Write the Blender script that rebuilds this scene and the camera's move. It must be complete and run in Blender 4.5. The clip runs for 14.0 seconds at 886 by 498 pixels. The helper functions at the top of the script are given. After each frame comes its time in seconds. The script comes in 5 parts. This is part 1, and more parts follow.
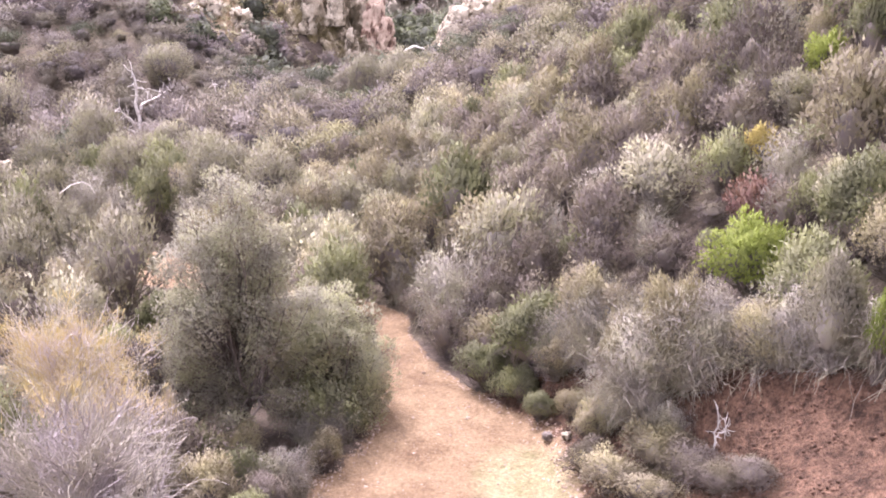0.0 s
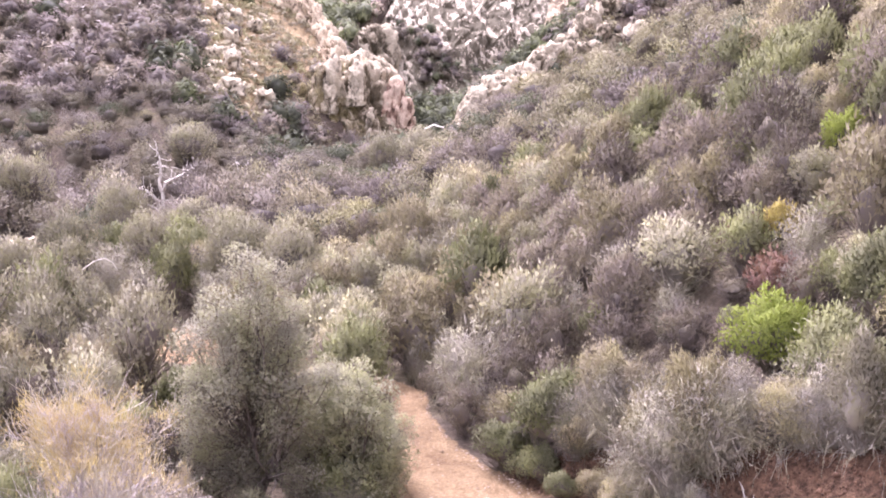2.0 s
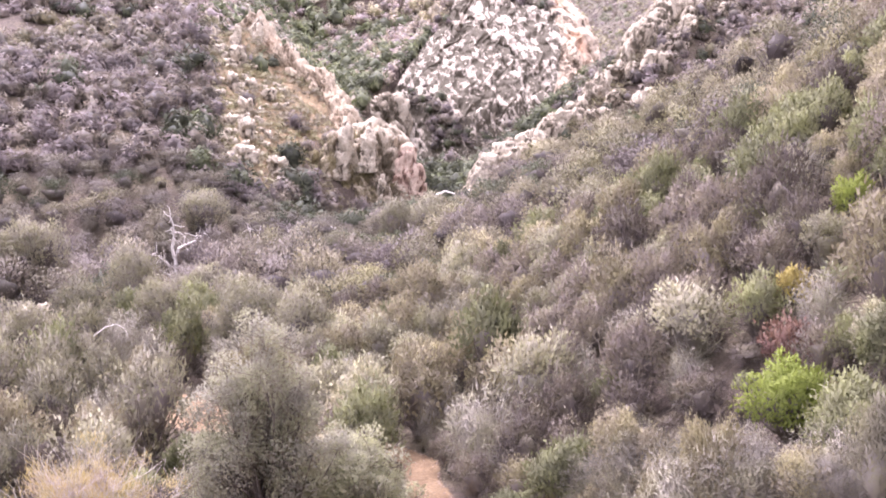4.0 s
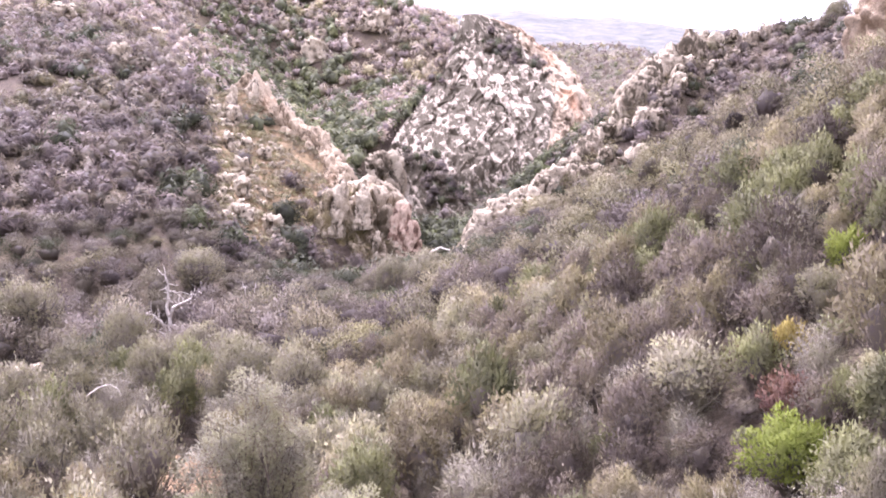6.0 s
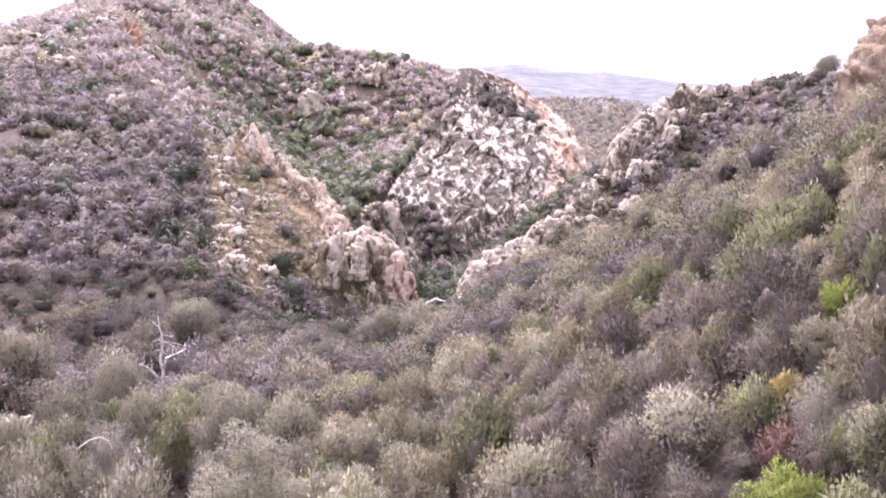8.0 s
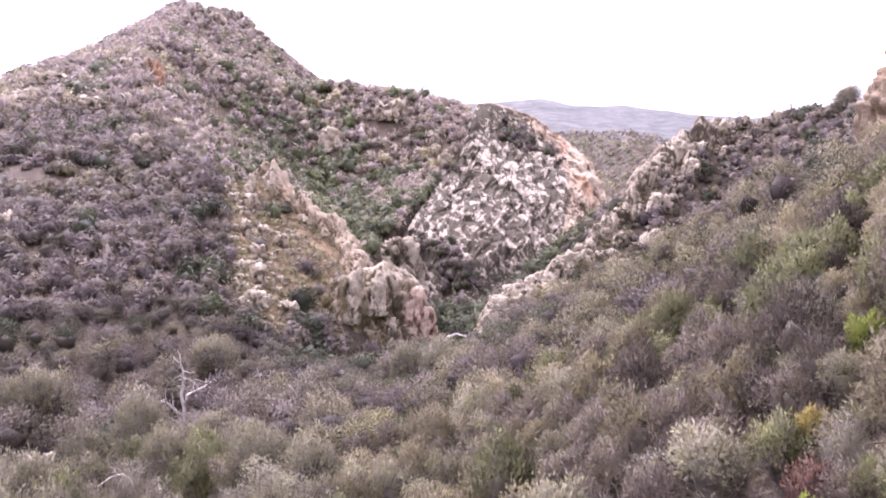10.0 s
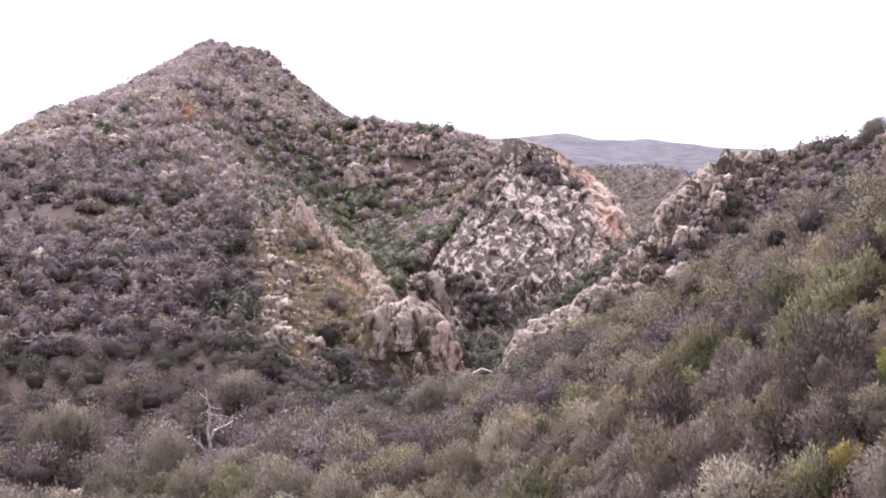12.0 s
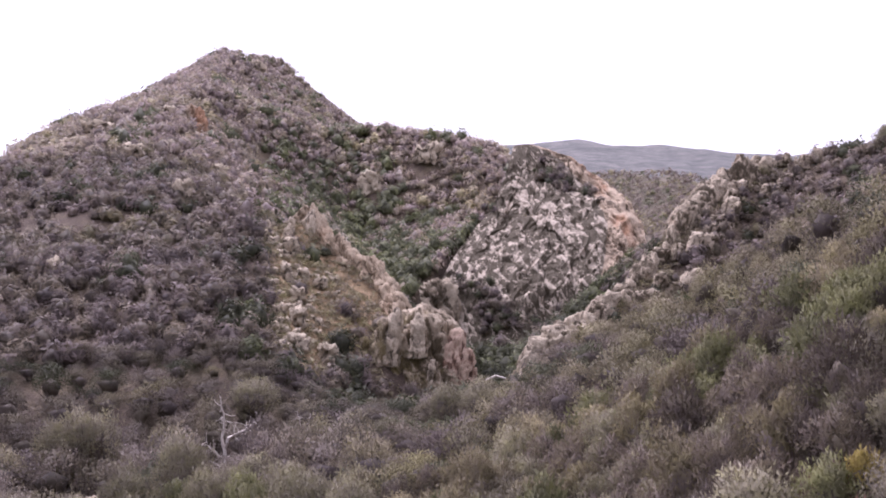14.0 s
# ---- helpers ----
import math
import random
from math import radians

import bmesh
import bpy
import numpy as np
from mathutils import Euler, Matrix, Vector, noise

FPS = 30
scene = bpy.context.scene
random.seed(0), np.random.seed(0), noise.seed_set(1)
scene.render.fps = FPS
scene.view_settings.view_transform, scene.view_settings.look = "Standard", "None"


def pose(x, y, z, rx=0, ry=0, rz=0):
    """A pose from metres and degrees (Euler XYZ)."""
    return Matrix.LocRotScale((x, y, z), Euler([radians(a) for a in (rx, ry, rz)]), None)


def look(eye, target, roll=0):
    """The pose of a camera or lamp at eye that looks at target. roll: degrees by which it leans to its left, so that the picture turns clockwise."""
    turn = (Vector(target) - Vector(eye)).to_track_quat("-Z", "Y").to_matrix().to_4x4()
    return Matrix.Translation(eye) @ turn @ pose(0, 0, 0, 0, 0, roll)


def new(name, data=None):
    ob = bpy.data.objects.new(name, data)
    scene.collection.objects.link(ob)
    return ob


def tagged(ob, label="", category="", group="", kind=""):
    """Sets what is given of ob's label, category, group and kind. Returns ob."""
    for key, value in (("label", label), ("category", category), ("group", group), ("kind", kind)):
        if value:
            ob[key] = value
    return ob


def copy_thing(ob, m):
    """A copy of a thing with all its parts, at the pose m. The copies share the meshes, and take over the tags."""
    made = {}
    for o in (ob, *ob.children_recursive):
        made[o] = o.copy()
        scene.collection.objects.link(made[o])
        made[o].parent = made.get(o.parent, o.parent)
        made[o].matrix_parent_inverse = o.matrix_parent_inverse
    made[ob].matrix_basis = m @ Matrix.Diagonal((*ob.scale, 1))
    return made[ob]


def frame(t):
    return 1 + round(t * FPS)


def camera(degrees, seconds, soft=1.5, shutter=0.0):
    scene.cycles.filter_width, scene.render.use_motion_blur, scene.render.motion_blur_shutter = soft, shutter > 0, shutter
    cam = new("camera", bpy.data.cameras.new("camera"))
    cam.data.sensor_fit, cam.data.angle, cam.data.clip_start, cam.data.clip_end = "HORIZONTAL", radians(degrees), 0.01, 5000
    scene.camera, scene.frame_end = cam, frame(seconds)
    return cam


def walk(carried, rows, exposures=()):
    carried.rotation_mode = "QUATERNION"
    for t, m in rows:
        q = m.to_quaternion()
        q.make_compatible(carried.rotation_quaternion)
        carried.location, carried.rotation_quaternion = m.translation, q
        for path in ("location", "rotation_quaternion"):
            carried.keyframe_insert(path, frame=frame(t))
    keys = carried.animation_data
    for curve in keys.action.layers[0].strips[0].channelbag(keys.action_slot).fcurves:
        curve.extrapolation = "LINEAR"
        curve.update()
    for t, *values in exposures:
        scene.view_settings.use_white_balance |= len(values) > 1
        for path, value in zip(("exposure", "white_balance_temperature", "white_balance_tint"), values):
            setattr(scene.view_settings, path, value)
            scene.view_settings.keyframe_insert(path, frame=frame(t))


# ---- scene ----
import itertools

cam = camera(51.57, 14.0, soft=1.9)
# seconds, yaw, pitch and roll of the camera held at one spot
TURNS = [
    (0, 0.00, -17.00, 0.70), (0.5, 0.29, -15.77, 0.61), (1, 0.63, -14.46, 0.50),
    (1.5, 0.98, -13.39, 0.38), (2, 1.27, -12.23, 0.45), (2.5, 1.51, -11.14, 0.52),
    (3, 1.78, -10.14, 0.67), (3.2, 1.91, -9.69, 0.55), (5.3, 1.77, -6.01, -0.12),
    (5.5, 1.76, -5.64, -0.14), (6, 1.71, -4.62, -0.20), (6.5, 1.59, -3.66, -0.08),
    (7, 1.37, -2.82, -0.31), (7.5, 1.28, -2.06, -0.21), (8, 1.41, -1.42, -0.09),
    (10.5, 3.01, 1.32, -0.55), (11, 3.40, 1.91, -0.58), (11.5, 3.89, 2.43, -0.85),
    (12, 4.20, 2.94, -0.77), (12.5, 4.48, 3.38, -0.74), (13, 4.75, 3.63, -0.81),
    (13.5, 4.94, 3.57, -0.87), (14, 5.02, 3.37, -0.92),
]
EYE = (0.0, 0.0, 10.0)


def held(yaw, pitch, roll):
    return pose(*EYE, 0, 0, yaw) @ pose(0, 0, 0, 90 + pitch) @ pose(0, 0, 0, 0, 0, roll)


walk(cam, [(t, held(yaw, pitch, roll)) for t, yaw, pitch, roll in TURNS],
     [(0, 2.48, 5900, 32), (3, 2.43, 5850, 33), (6.5, 2.23, 5750, 35), (8, 2.09, 5700, 37), (11, 1.6, 5800, 37), (13, 1.09, 5800, 34), (14, 1.0, 5800, 34)])

# ---- light ----
world = bpy.data.worlds.new("overcast_sky")
scene.world = world
world.use_nodes = True
SUN_EL, SUN_AZ = 60.0, -35.0
wn, wl = world.node_tree.nodes, world.node_tree.links
sky = wn.new("ShaderNodeTexSky")
sky.sky_type, sky.sun_disc = "NISHITA", False
sky.sun_elevation, sky.sun_rotation = radians(SUN_EL), radians(SUN_AZ)
sky.air_density, sky.dust_density, sky.ozone_density = 1.0, 6.0, 1.0
veil = wn.new("ShaderNodeMix")
veil.data_type = "RGBA"
veil.inputs[0].default_value = 0.8
veil.inputs[7].default_value = (9.0, 8.8, 8.9, 1)
wl.new(sky.outputs[0], veil.inputs[6])
wl.new(veil.outputs[2], wn["Background"].inputs[0])
wn["Background"].inputs[1].default_value = 0.088
sun = new("sun", bpy.data.lights.new("sun", "SUN"))
sun.data.energy, sun.data.angle, sun.data.color = 2.3, radians(12), (1.0, 0.97, 0.935)
sun.matrix_world = look((0, 0, 0), (-math.sin(radians(SUN_AZ)) * math.cos(radians(SUN_EL)),
                                    -math.cos(radians(SUN_AZ)) * math.cos(radians(SUN_EL)), -math.sin(radians(SUN_EL))))


# ---- materials ----
def ramp(nt, src, stops):
    r = nt.nodes.new("ShaderNodeValToRGB")
    e = r.color_ramp.elements
    while len(e) < len(stops):
        e.new(0.5)
    for k, (p, c) in enumerate(stops):
        e[k].position, e[k].color = p, (*c, 1)
    nt.links.new(src, r.inputs[0])
    return r.outputs[0]


def mixed(nt, fac, a, b, mode="MIX"):
    m = nt.nodes.new("ShaderNodeMix")
    m.data_type, m.blend_type = "RGBA", mode
    for sock, v in ((m.inputs[0], fac), (m.inputs[6], a), (m.inputs[7], b)):
        if isinstance(v, (int, float)):
            sock.default_value = v
        elif isinstance(v, tuple):
            sock.default_value = (*v, 1)
        else:
            nt.links.new(v, sock)
    return m.outputs[2]


def noise_of(nt, scale, detail=6.0, rough=0.6, stretch=(1, 1, 1), turn=(0, 0, 0)):
    co = nt.nodes.new("ShaderNodeNewGeometry").outputs["Position"]
    mp = nt.nodes.new("ShaderNodeMapping")
    mp.inputs["Scale"].default_value, mp.inputs["Rotation"].default_value = stretch, [radians(a) for a in turn]
    nt.links.new(co, mp.inputs[0])
    n = nt.nodes.new("ShaderNodeTexNoise")
    n.inputs["Detail"].default_value, n.inputs["Roughness"].default_value = detail, rough
    n.inputs["Scale"].default_value = scale
    nt.links.new(mp.outputs[0], n.inputs["Vector"])
    return n.outputs[0]


def sheet(name, rough=0.9):
    m = bpy.data.materials.new(name)
    m.use_nodes = True
    b = m.node_tree.nodes["Principled BSDF"]
    b.inputs["Roughness"].default_value = rough
    b.inputs["Specular IOR Level"].default_value = 0.2
    return m, m.node_tree, b


def bump(nt, b, height, strength, distance):
    n = nt.nodes.new("ShaderNodeBump")
    n.inputs["Strength"].default_value, n.inputs["Distance"].default_value = strength, distance
    nt.links.new(height, n.inputs["Height"])
    nt.links.new(n.outputs[0], b.inputs["Normal"])


def leaf_material(name, dark, light, through_light=0.32, tone=False):
    """Foliage: each sprig has a shade of its own between two greens, and each plant leans to one of them."""
    m, nt, b = sheet(name, 0.7)
    g = nt.nodes.new("ShaderNodeNewGeometry")
    if tone:
        t = nt.nodes.new("ShaderNodeAttribute")
        t.attribute_name = "tone"
        v = ramp(nt, g.outputs["Random Per Island"], [(0, (0.86, 0.86, 0.86)), (1, (1.14, 1.14, 1.14))])
        col = mixed(nt, 1.0, t.outputs["Color"], v, "MULTIPLY")
    else:
        o = nt.nodes.new("ShaderNodeObjectInfo")
        s = nt.nodes.new("ShaderNodeMath")
        s.operation = "MULTIPLY_ADD"
        nt.links.new(g.outputs["Random Per Island"], s.inputs[0])
        s.inputs[1].default_value = 0.3
        h = nt.nodes.new("ShaderNodeMath")
        h.operation = "MULTIPLY"
        h.inputs[1].default_value = 0.7
        nt.links.new(o.outputs["Random"], h.inputs[0])
        nt.links.new(h.outputs[0], s.inputs[2])
        col = ramp(nt, s.outputs[0], [(0.05, dark), (0.95, light)])
    patch = ramp(nt, noise_of(nt, 0.35 if tone else 1.6, 3, 0.6), [(0.42, (0.95, 0.92, 0.98)), (0.6, (1.07, 1.08, 0.88))])
    col = mixed(nt, 0.9, col, patch, "MULTIPLY")
    nt.links.new(col, b.inputs["Base Color"])
    tr = nt.nodes.new("ShaderNodeBsdfTranslucent")
    nt.links.new(col, tr.inputs[0])
    mx = nt.nodes.new("ShaderNodeMixShader")
    mx.inputs[0].default_value = through_light
    out = nt.nodes["Material Output"]
    nt.links.new(b.outputs[0], mx.inputs[1])
    nt.links.new(tr.outputs[0], mx.inputs[2])
    nt.links.new(mx.outputs[0], out.inputs[0])
    return m


def bark_material(name, dark, light):
    m, nt, b = sheet(name, 0.9)
    n = noise_of(nt, 9.0, 5, 0.6, (1, 1, 0.25))
    nt.links.new(ramp(nt, n, [(0.3, dark), (0.7, light)]), b.inputs["Base Color"])
    bump(nt, b, n, 0.5, 0.02)
    return m


def rock_skin(name, dark, grey, pale, shift=0.0, warm=None, warm_at=0.56, moss=(0.1, 0.085, 0.045), moss_at=0.6, crisp=1.0):
    """Jointed rock: every block has a tone of its own between dark lichen and pale clean stone, with stains over it."""
    m, nt, b = sheet(name, 0.92)
    t = nt.nodes.new("ShaderNodeAttribute")
    t.attribute_name = "tone"
    grain, fine = noise_of(nt, 1.5, 7, 0.75, (1, 1, 0.5), (0, -30, 0)), noise_of(nt, 5.0, 6, 0.7)
    h = nt.nodes.new("ShaderNodeMath")
    h.operation = "MULTIPLY"
    h.inputs[1].default_value = 0.5
    nt.links.new(t.outputs["Fac"], h.inputs[0])
    s = nt.nodes.new("ShaderNodeMath")
    s.operation = "MULTIPLY_ADD"
    s.inputs[1].default_value = 0.75
    nt.links.new(grain, s.inputs[0])
    nt.links.new(h.outputs[0], s.inputs[2])
    low = 0.565 - shift / 2
    col = ramp(nt, s.outputs[0], [(low - 0.075 * crisp, dark), (low + 0.01 * crisp, grey), (low + 0.08 * crisp, pale), (0.98, tuple(min(1, 1.12 * c) for c in pale))])
    stain = ramp(nt, noise_of(nt, 0.16, 7, 0.65), [(moss_at, (0, 0, 0)), (moss_at + 0.1, (0.8, 0.8, 0.8))])
    col = mixed(nt, stain, col, mixed(nt, fine, moss, tuple(c * 1.9 for c in moss)))
    if warm:
        w = ramp(nt, noise_of(nt, 0.14, 5, 0.6, (1, 0.3, 0.35)), [(warm_at, (0, 0, 0)), (warm_at + 0.12, (0.8, 0.8, 0.8))])
        col = mixed(nt, w, col, mixed(nt, fine, warm, tuple(c * 0.6 for c in warm)))
    col = mixed(nt, 0.6, col, ramp(nt, fine, [(0.36, (0.5, 0.48, 0.45)), (0.6, (1.2, 1.19, 1.17))]), "MULTIPLY")
    nt.links.new(col, b.inputs["Base Color"])
    bump(nt, b, mixed(nt, 0.5, grain, fine), 0.9, 0.35)
    return m


LEAF_SAGE = leaf_material("pale_sage_leaf", (0.18, 0.165, 0.113), (0.375, 0.346, 0.236))
LEAF_CHAMISE = leaf_material("olive_chamise_leaf", (0.135, 0.115, 0.074), (0.33, 0.287, 0.185))
# Purple-grey foliage, made darker still to carry shade on the slope.
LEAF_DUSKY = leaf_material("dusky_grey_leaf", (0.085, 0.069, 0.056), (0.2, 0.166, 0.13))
LEAF_GREEN = leaf_material("dark_green_leaf", (0.1, 0.1, 0.055), (0.24, 0.238, 0.125))
LEAF_LIME = leaf_material("lime_green_leaf", (0.125, 0.155, 0.035), (0.3, 0.335, 0.08), 0.4)
LEAF_OAK = leaf_material("oak_leaf", (0.28, 0.265, 0.19), (0.42, 0.4, 0.295), 0.5)
LEAF_VALLEY = leaf_material("valley_tree_leaf", (0.15, 0.138, 0.096), (0.31, 0.283, 0.2), 0.3)
LEAF_RED = leaf_material("red_brown_leaf", (0.085, 0.052, 0.042), (0.165, 0.095, 0.075))
LEAF_YELLOW = leaf_material("yellow_flower", (0.23, 0.185, 0.055), (0.37, 0.3, 0.1))
LEAF_STRAW = leaf_material("straw_twig", (0.38, 0.29, 0.12), (0.68, 0.56, 0.3), 0.2)
TWIG_GREY = leaf_material("grey_twig", (0.142, 0.128, 0.1), (0.37, 0.336, 0.268), 0.1)
# Twigs toned darker than grey_twig, for the shade under the crowns.
TWIG_SHADED = leaf_material("shaded_twig", (0.065, 0.053, 0.044), (0.19, 0.16, 0.135), 0.05)
TWIG_PALE = leaf_material("pale_twig", (0.27, 0.235, 0.21), (0.56, 0.5, 0.455), 0.1)
SCRUB = leaf_material("far_scrub_leaf", None, None, 0.28, tone=True)
BARK = bark_material("brown_grey_bark", (0.05, 0.04, 0.032), (0.2, 0.165, 0.14))
DEADWOOD = bark_material("bleached_wood", (0.35, 0.31, 0.27), (0.65, 0.6, 0.54))
STONE_DARK, STONE_GREY = (0.077, 0.063, 0.041), (0.206, 0.173, 0.122)
ROCK_PALE = rock_skin("pale_outcrop_rock", STONE_DARK, (0.206, 0.170, 0.122), (0.391, 0.337, 0.252), -0.12, (0.371, 0.247, 0.153), 0.58)
ROCK_SPINE = rock_skin("spine_rock", (0.113, 0.084, 0.054), (0.309, 0.243, 0.167), (0.433, 0.356, 0.257), 0.04, (0.412, 0.257, 0.153), 0.52, (0.154, 0.114, 0.054))
ROCK_WHITE = rock_skin("white_crest_rock", (0.103, 0.084, 0.059), (0.330, 0.282, 0.211), (0.474, 0.411, 0.310), 0.02)
ROCK_KNOB = rock_skin("lichen_dark_knob_rock", (0.103, 0.083, 0.052), (0.206, 0.166, 0.113), (0.412, 0.351, 0.261), 0.0, (0.309, 0.178, 0.117), 0.58, (0.134, 0.111, 0.047), 0.54)
ROCK_PINK = rock_skin("rust_stained_rock", (0.113, 0.069, 0.050), (0.288, 0.188, 0.135), (0.464, 0.356, 0.270), 0.02, (0.391, 0.198, 0.135), 0.46)
# The cliff's dark tone is lifted a little, for the haze in front of it.
ROCK_FACE = rock_skin("flaked_cliff_rock", (0.1, 0.085, 0.06), (0.2, 0.172, 0.128), (0.43, 0.375, 0.3), -0.23, None, 0.6, (0.13, 0.114, 0.064), 0.64, 0.4)
ROCK_ORANGE = rock_skin("orange_cliff_rock", (0.098, 0.074, 0.050), (0.268, 0.208, 0.144), (0.433, 0.351, 0.257), -0.06, (0.433, 0.238, 0.135), 0.5)
ROCK_BLUFF = rock_skin("brown_bluff_rock", (0.103, 0.079, 0.054), (0.258, 0.198, 0.140), (0.350, 0.277, 0.198), -0.1, (0.309, 0.218, 0.135), 0.5)


def ground_material():
    m, nt, b = sheet("dry_hillside_soil", 0.95)
    fine, broad = noise_of(nt, 3.0, 8, 0.7), noise_of(nt, 0.25, 6, 0.6)
    soil = ramp(nt, fine, [(0.3, (0.05, 0.038, 0.03)), (0.7, (0.15, 0.115, 0.088))])
    grass = ramp(nt, fine, [(0.3, (0.075, 0.062, 0.038)), (0.7, (0.2, 0.162, 0.105))])
    col = mixed(nt, ramp(nt, broad, [(0.42, (0, 0, 0)), (0.6, (0.8, 0.8, 0.8))]), soil, grass)
    scrub = ramp(nt, noise_of(nt, 0.22, 9, 0.75), [(0.42, (0.085, 0.078, 0.054)), (0.58, (0.17, 0.148, 0.112))])
    far = nt.nodes.new("ShaderNodeAttribute")
    far.attribute_name = "scrub"
    col = mixed(nt, far.outputs["Fac"], col, scrub)
    # Haze of distance put into the ground's colour: the far range turns pale grey-blue.
    hazed = nt.nodes.new("ShaderNodeAttribute")
    hazed.attribute_name = "far_haze"
    col = mixed(nt, hazed.outputs["Fac"], col, ramp(nt, noise_of(nt, 0.035, 10, 0.78), [(0.4, (0.085, 0.092, 0.088)), (0.6, (0.17, 0.166, 0.155))]))
    pebbles = noise_of(nt, 26.0, 3, 0.5)
    dirt = ramp(nt, noise_of(nt, 1.1, 8, 0.65), [(0.28, (0.155, 0.098, 0.055)), (0.5, (0.245, 0.165, 0.094)), (0.72, (0.325, 0.228, 0.134))])
    dirt = mixed(nt, ramp(nt, pebbles, [(0.62, (0, 0, 0)), (0.7, (0.6, 0.6, 0.6))]), dirt, (0.45, 0.36, 0.29))
    red = ramp(nt, noise_of(nt, 3.2, 9, 0.8), [(0.38, (0.04, 0.023, 0.015)), (0.62, (0.2, 0.118, 0.075))])
    pale = ramp(nt, noise_of(nt, 1.8, 8, 0.7), [(0.32, (0.17, 0.16, 0.07)), (0.5, (0.31, 0.265, 0.145)), (0.68, (0.38, 0.3, 0.19))])
    tan = ramp(nt, noise_of(nt, 0.6, 9, 0.75), [(0.36, (0.13, 0.1, 0.05)), (0.5, (0.25, 0.182, 0.1)), (0.64, (0.38, 0.27, 0.165))])
    for attr, look_of in (("bank", red), ("dirt", dirt), ("straw", pale), ("apron", tan)):
        a = nt.nodes.new("ShaderNodeAttribute")
        a.attribute_name = attr
        s = nt.nodes.new("ShaderNodeMath")
        s.operation = "MULTIPLY_ADD"
        nt.links.new(noise_of(nt, 2.4, 6, 0.7), s.inputs[0])
        s.inputs[1].default_value = 0.5
        nt.links.new(a.outputs["Fac"], s.inputs[2])
        col = mixed(nt, ramp(nt, s.outputs[0], [(0.64, (0, 0, 0)), (0.98, (0.9, 0.9, 0.9))] if attr in ("straw", "apron") else [(0.7, (0, 0, 0)), (0.76, (1, 1, 1))]), col, look_of)
    col = mixed(nt, 0.7, col, ramp(nt, noise_of(nt, 11.0, 6, 0.8), [(0.38, (0.55, 0.52, 0.5)), (0.62, (1.3, 1.3, 1.3))]), "MULTIPLY")
    nt.links.new(col, b.inputs["Base Color"])
    bump(nt, b, mixed(nt, 0.35, fine, noise_of(nt, 9.0, 7, 0.75)), 1.0, 0.3)
    return m


GROUND = ground_material()

# ---- the lie of the land ----
# terrain begins
def wave(X, Y, size, seed):
    """A smooth uneven surface between about -1 and 1, with bumps of that size."""
    rs = np.random.RandomState(seed)
    out = np.zeros(np.shape(X))
    for octave in range(3):
        for _ in range(4):
            a, ph, k = rs.uniform(0, 6.283), rs.uniform(0, 6.283), 6.283 / (size * rs.uniform(0.7, 1.4)) * 2**octave
            out = out + np.sin((X * math.cos(a) + Y * math.sin(a)) * k + ph) * 0.5**octave
    return out / 4.0


def along(X, Y, line):
    """For each stretch of a line of x, y, z: how far off each place lies, the line's height there, and whether it lies to the left."""
    for (x0, y0, z0), (x1, y1, z1) in zip(line, line[1:]):
        dx, dy = x1 - x0, y1 - y0
        u = np.clip(((X - x0) * dx + (Y - y0) * dy) / (dx * dx + dy * dy), 0, 1)
        ox, oy = X - x0 - u * dx, Y - y0 - u * dy
        yield np.hypot(ox, oy), z0 + u * (z1 - z0), dx * oy - dy * ox > 0


def ridge(X, Y, line, left, right):
    return np.max([z - np.where(side, left, right) * (np.sqrt(d * d + 1) - 1) for d, z, side in along(X, Y, line)], 0)


def nearest(X, Y, line):
    parts = list(along(X, Y, line))
    k = np.argmin([p[0] for p in parts], 0)
    return (np.choose(k, [p[n] for p in parts]) for n in range(3))


def ravine(X, Y, line, left, right):
    """A cap on the land: it rises from this line by left and right."""
    d, z, side = nearest(X, Y, line)
    return z + np.where(side, left, right) * d


def brow(X, Y, line, drop, lift):
    """A cap on the land: it falls away to the left of this line, and may rise by lift to its right."""
    d, z, side = nearest(X, Y, line)
    return np.where(side, z - drop * d, z + lift * d)


SPUR = [(-22, 76, -1.2), (-9.7, 77, 0.4), (-1, 78, 2.2), (5.8, 75, 4.8), (11.6, 69, 8.7), (17.5, 60.5, 12.6), (21, 54, 15.2), (27, 46, 19), (36, 32, 23)]
CRAG_RIDGE = [(0, 109, 1), (1.5, 113, 4.5), (8.8, 121.7, 7.6), (17, 134, 13.5), (26, 147.7, 23.5), (40.8, 163, 33), (51, 160, 34), (58, 145, 33), (58, 120, 30), (48, 92, 25), (38, 77, 20), (40, 60, 22)]
SKYLINE_WEST = [(-80, 105, 16), (-91, 153, 34), (-103, 203, 53), (-107, 252, 70), (-118, 361, 114.5)]
SKYLINE_NORTH = [(-118, 361, 116), (-113, 366, 113.2), (-108, 364, 111), (-101, 362, 112), (-76, 342, 87), (-62, 334, 77.5), (-44, 327, 73), (-18, 300, 62), (-1, 242, 51), (14, 236, 46)]
SPINE = [(-38.2, 146, 24.6), (-35.2, 145.8, 25.8), (-33, 144.3, 24.4), (-31.3, 142.6, 22.3), (-27.5, 139.3, 18.6), (-24.6, 136.8, 17), (-20.3, 132.5, 14.9), (-18.9, 128.6, 11.7), (-16.9, 119.8, 9.6)]
SIDE_RAVINE = [(-5, 130, -3), (-23, 168, 4.5), (-38, 217, 22), (-63, 283, 50), (-75, 325, 74)]
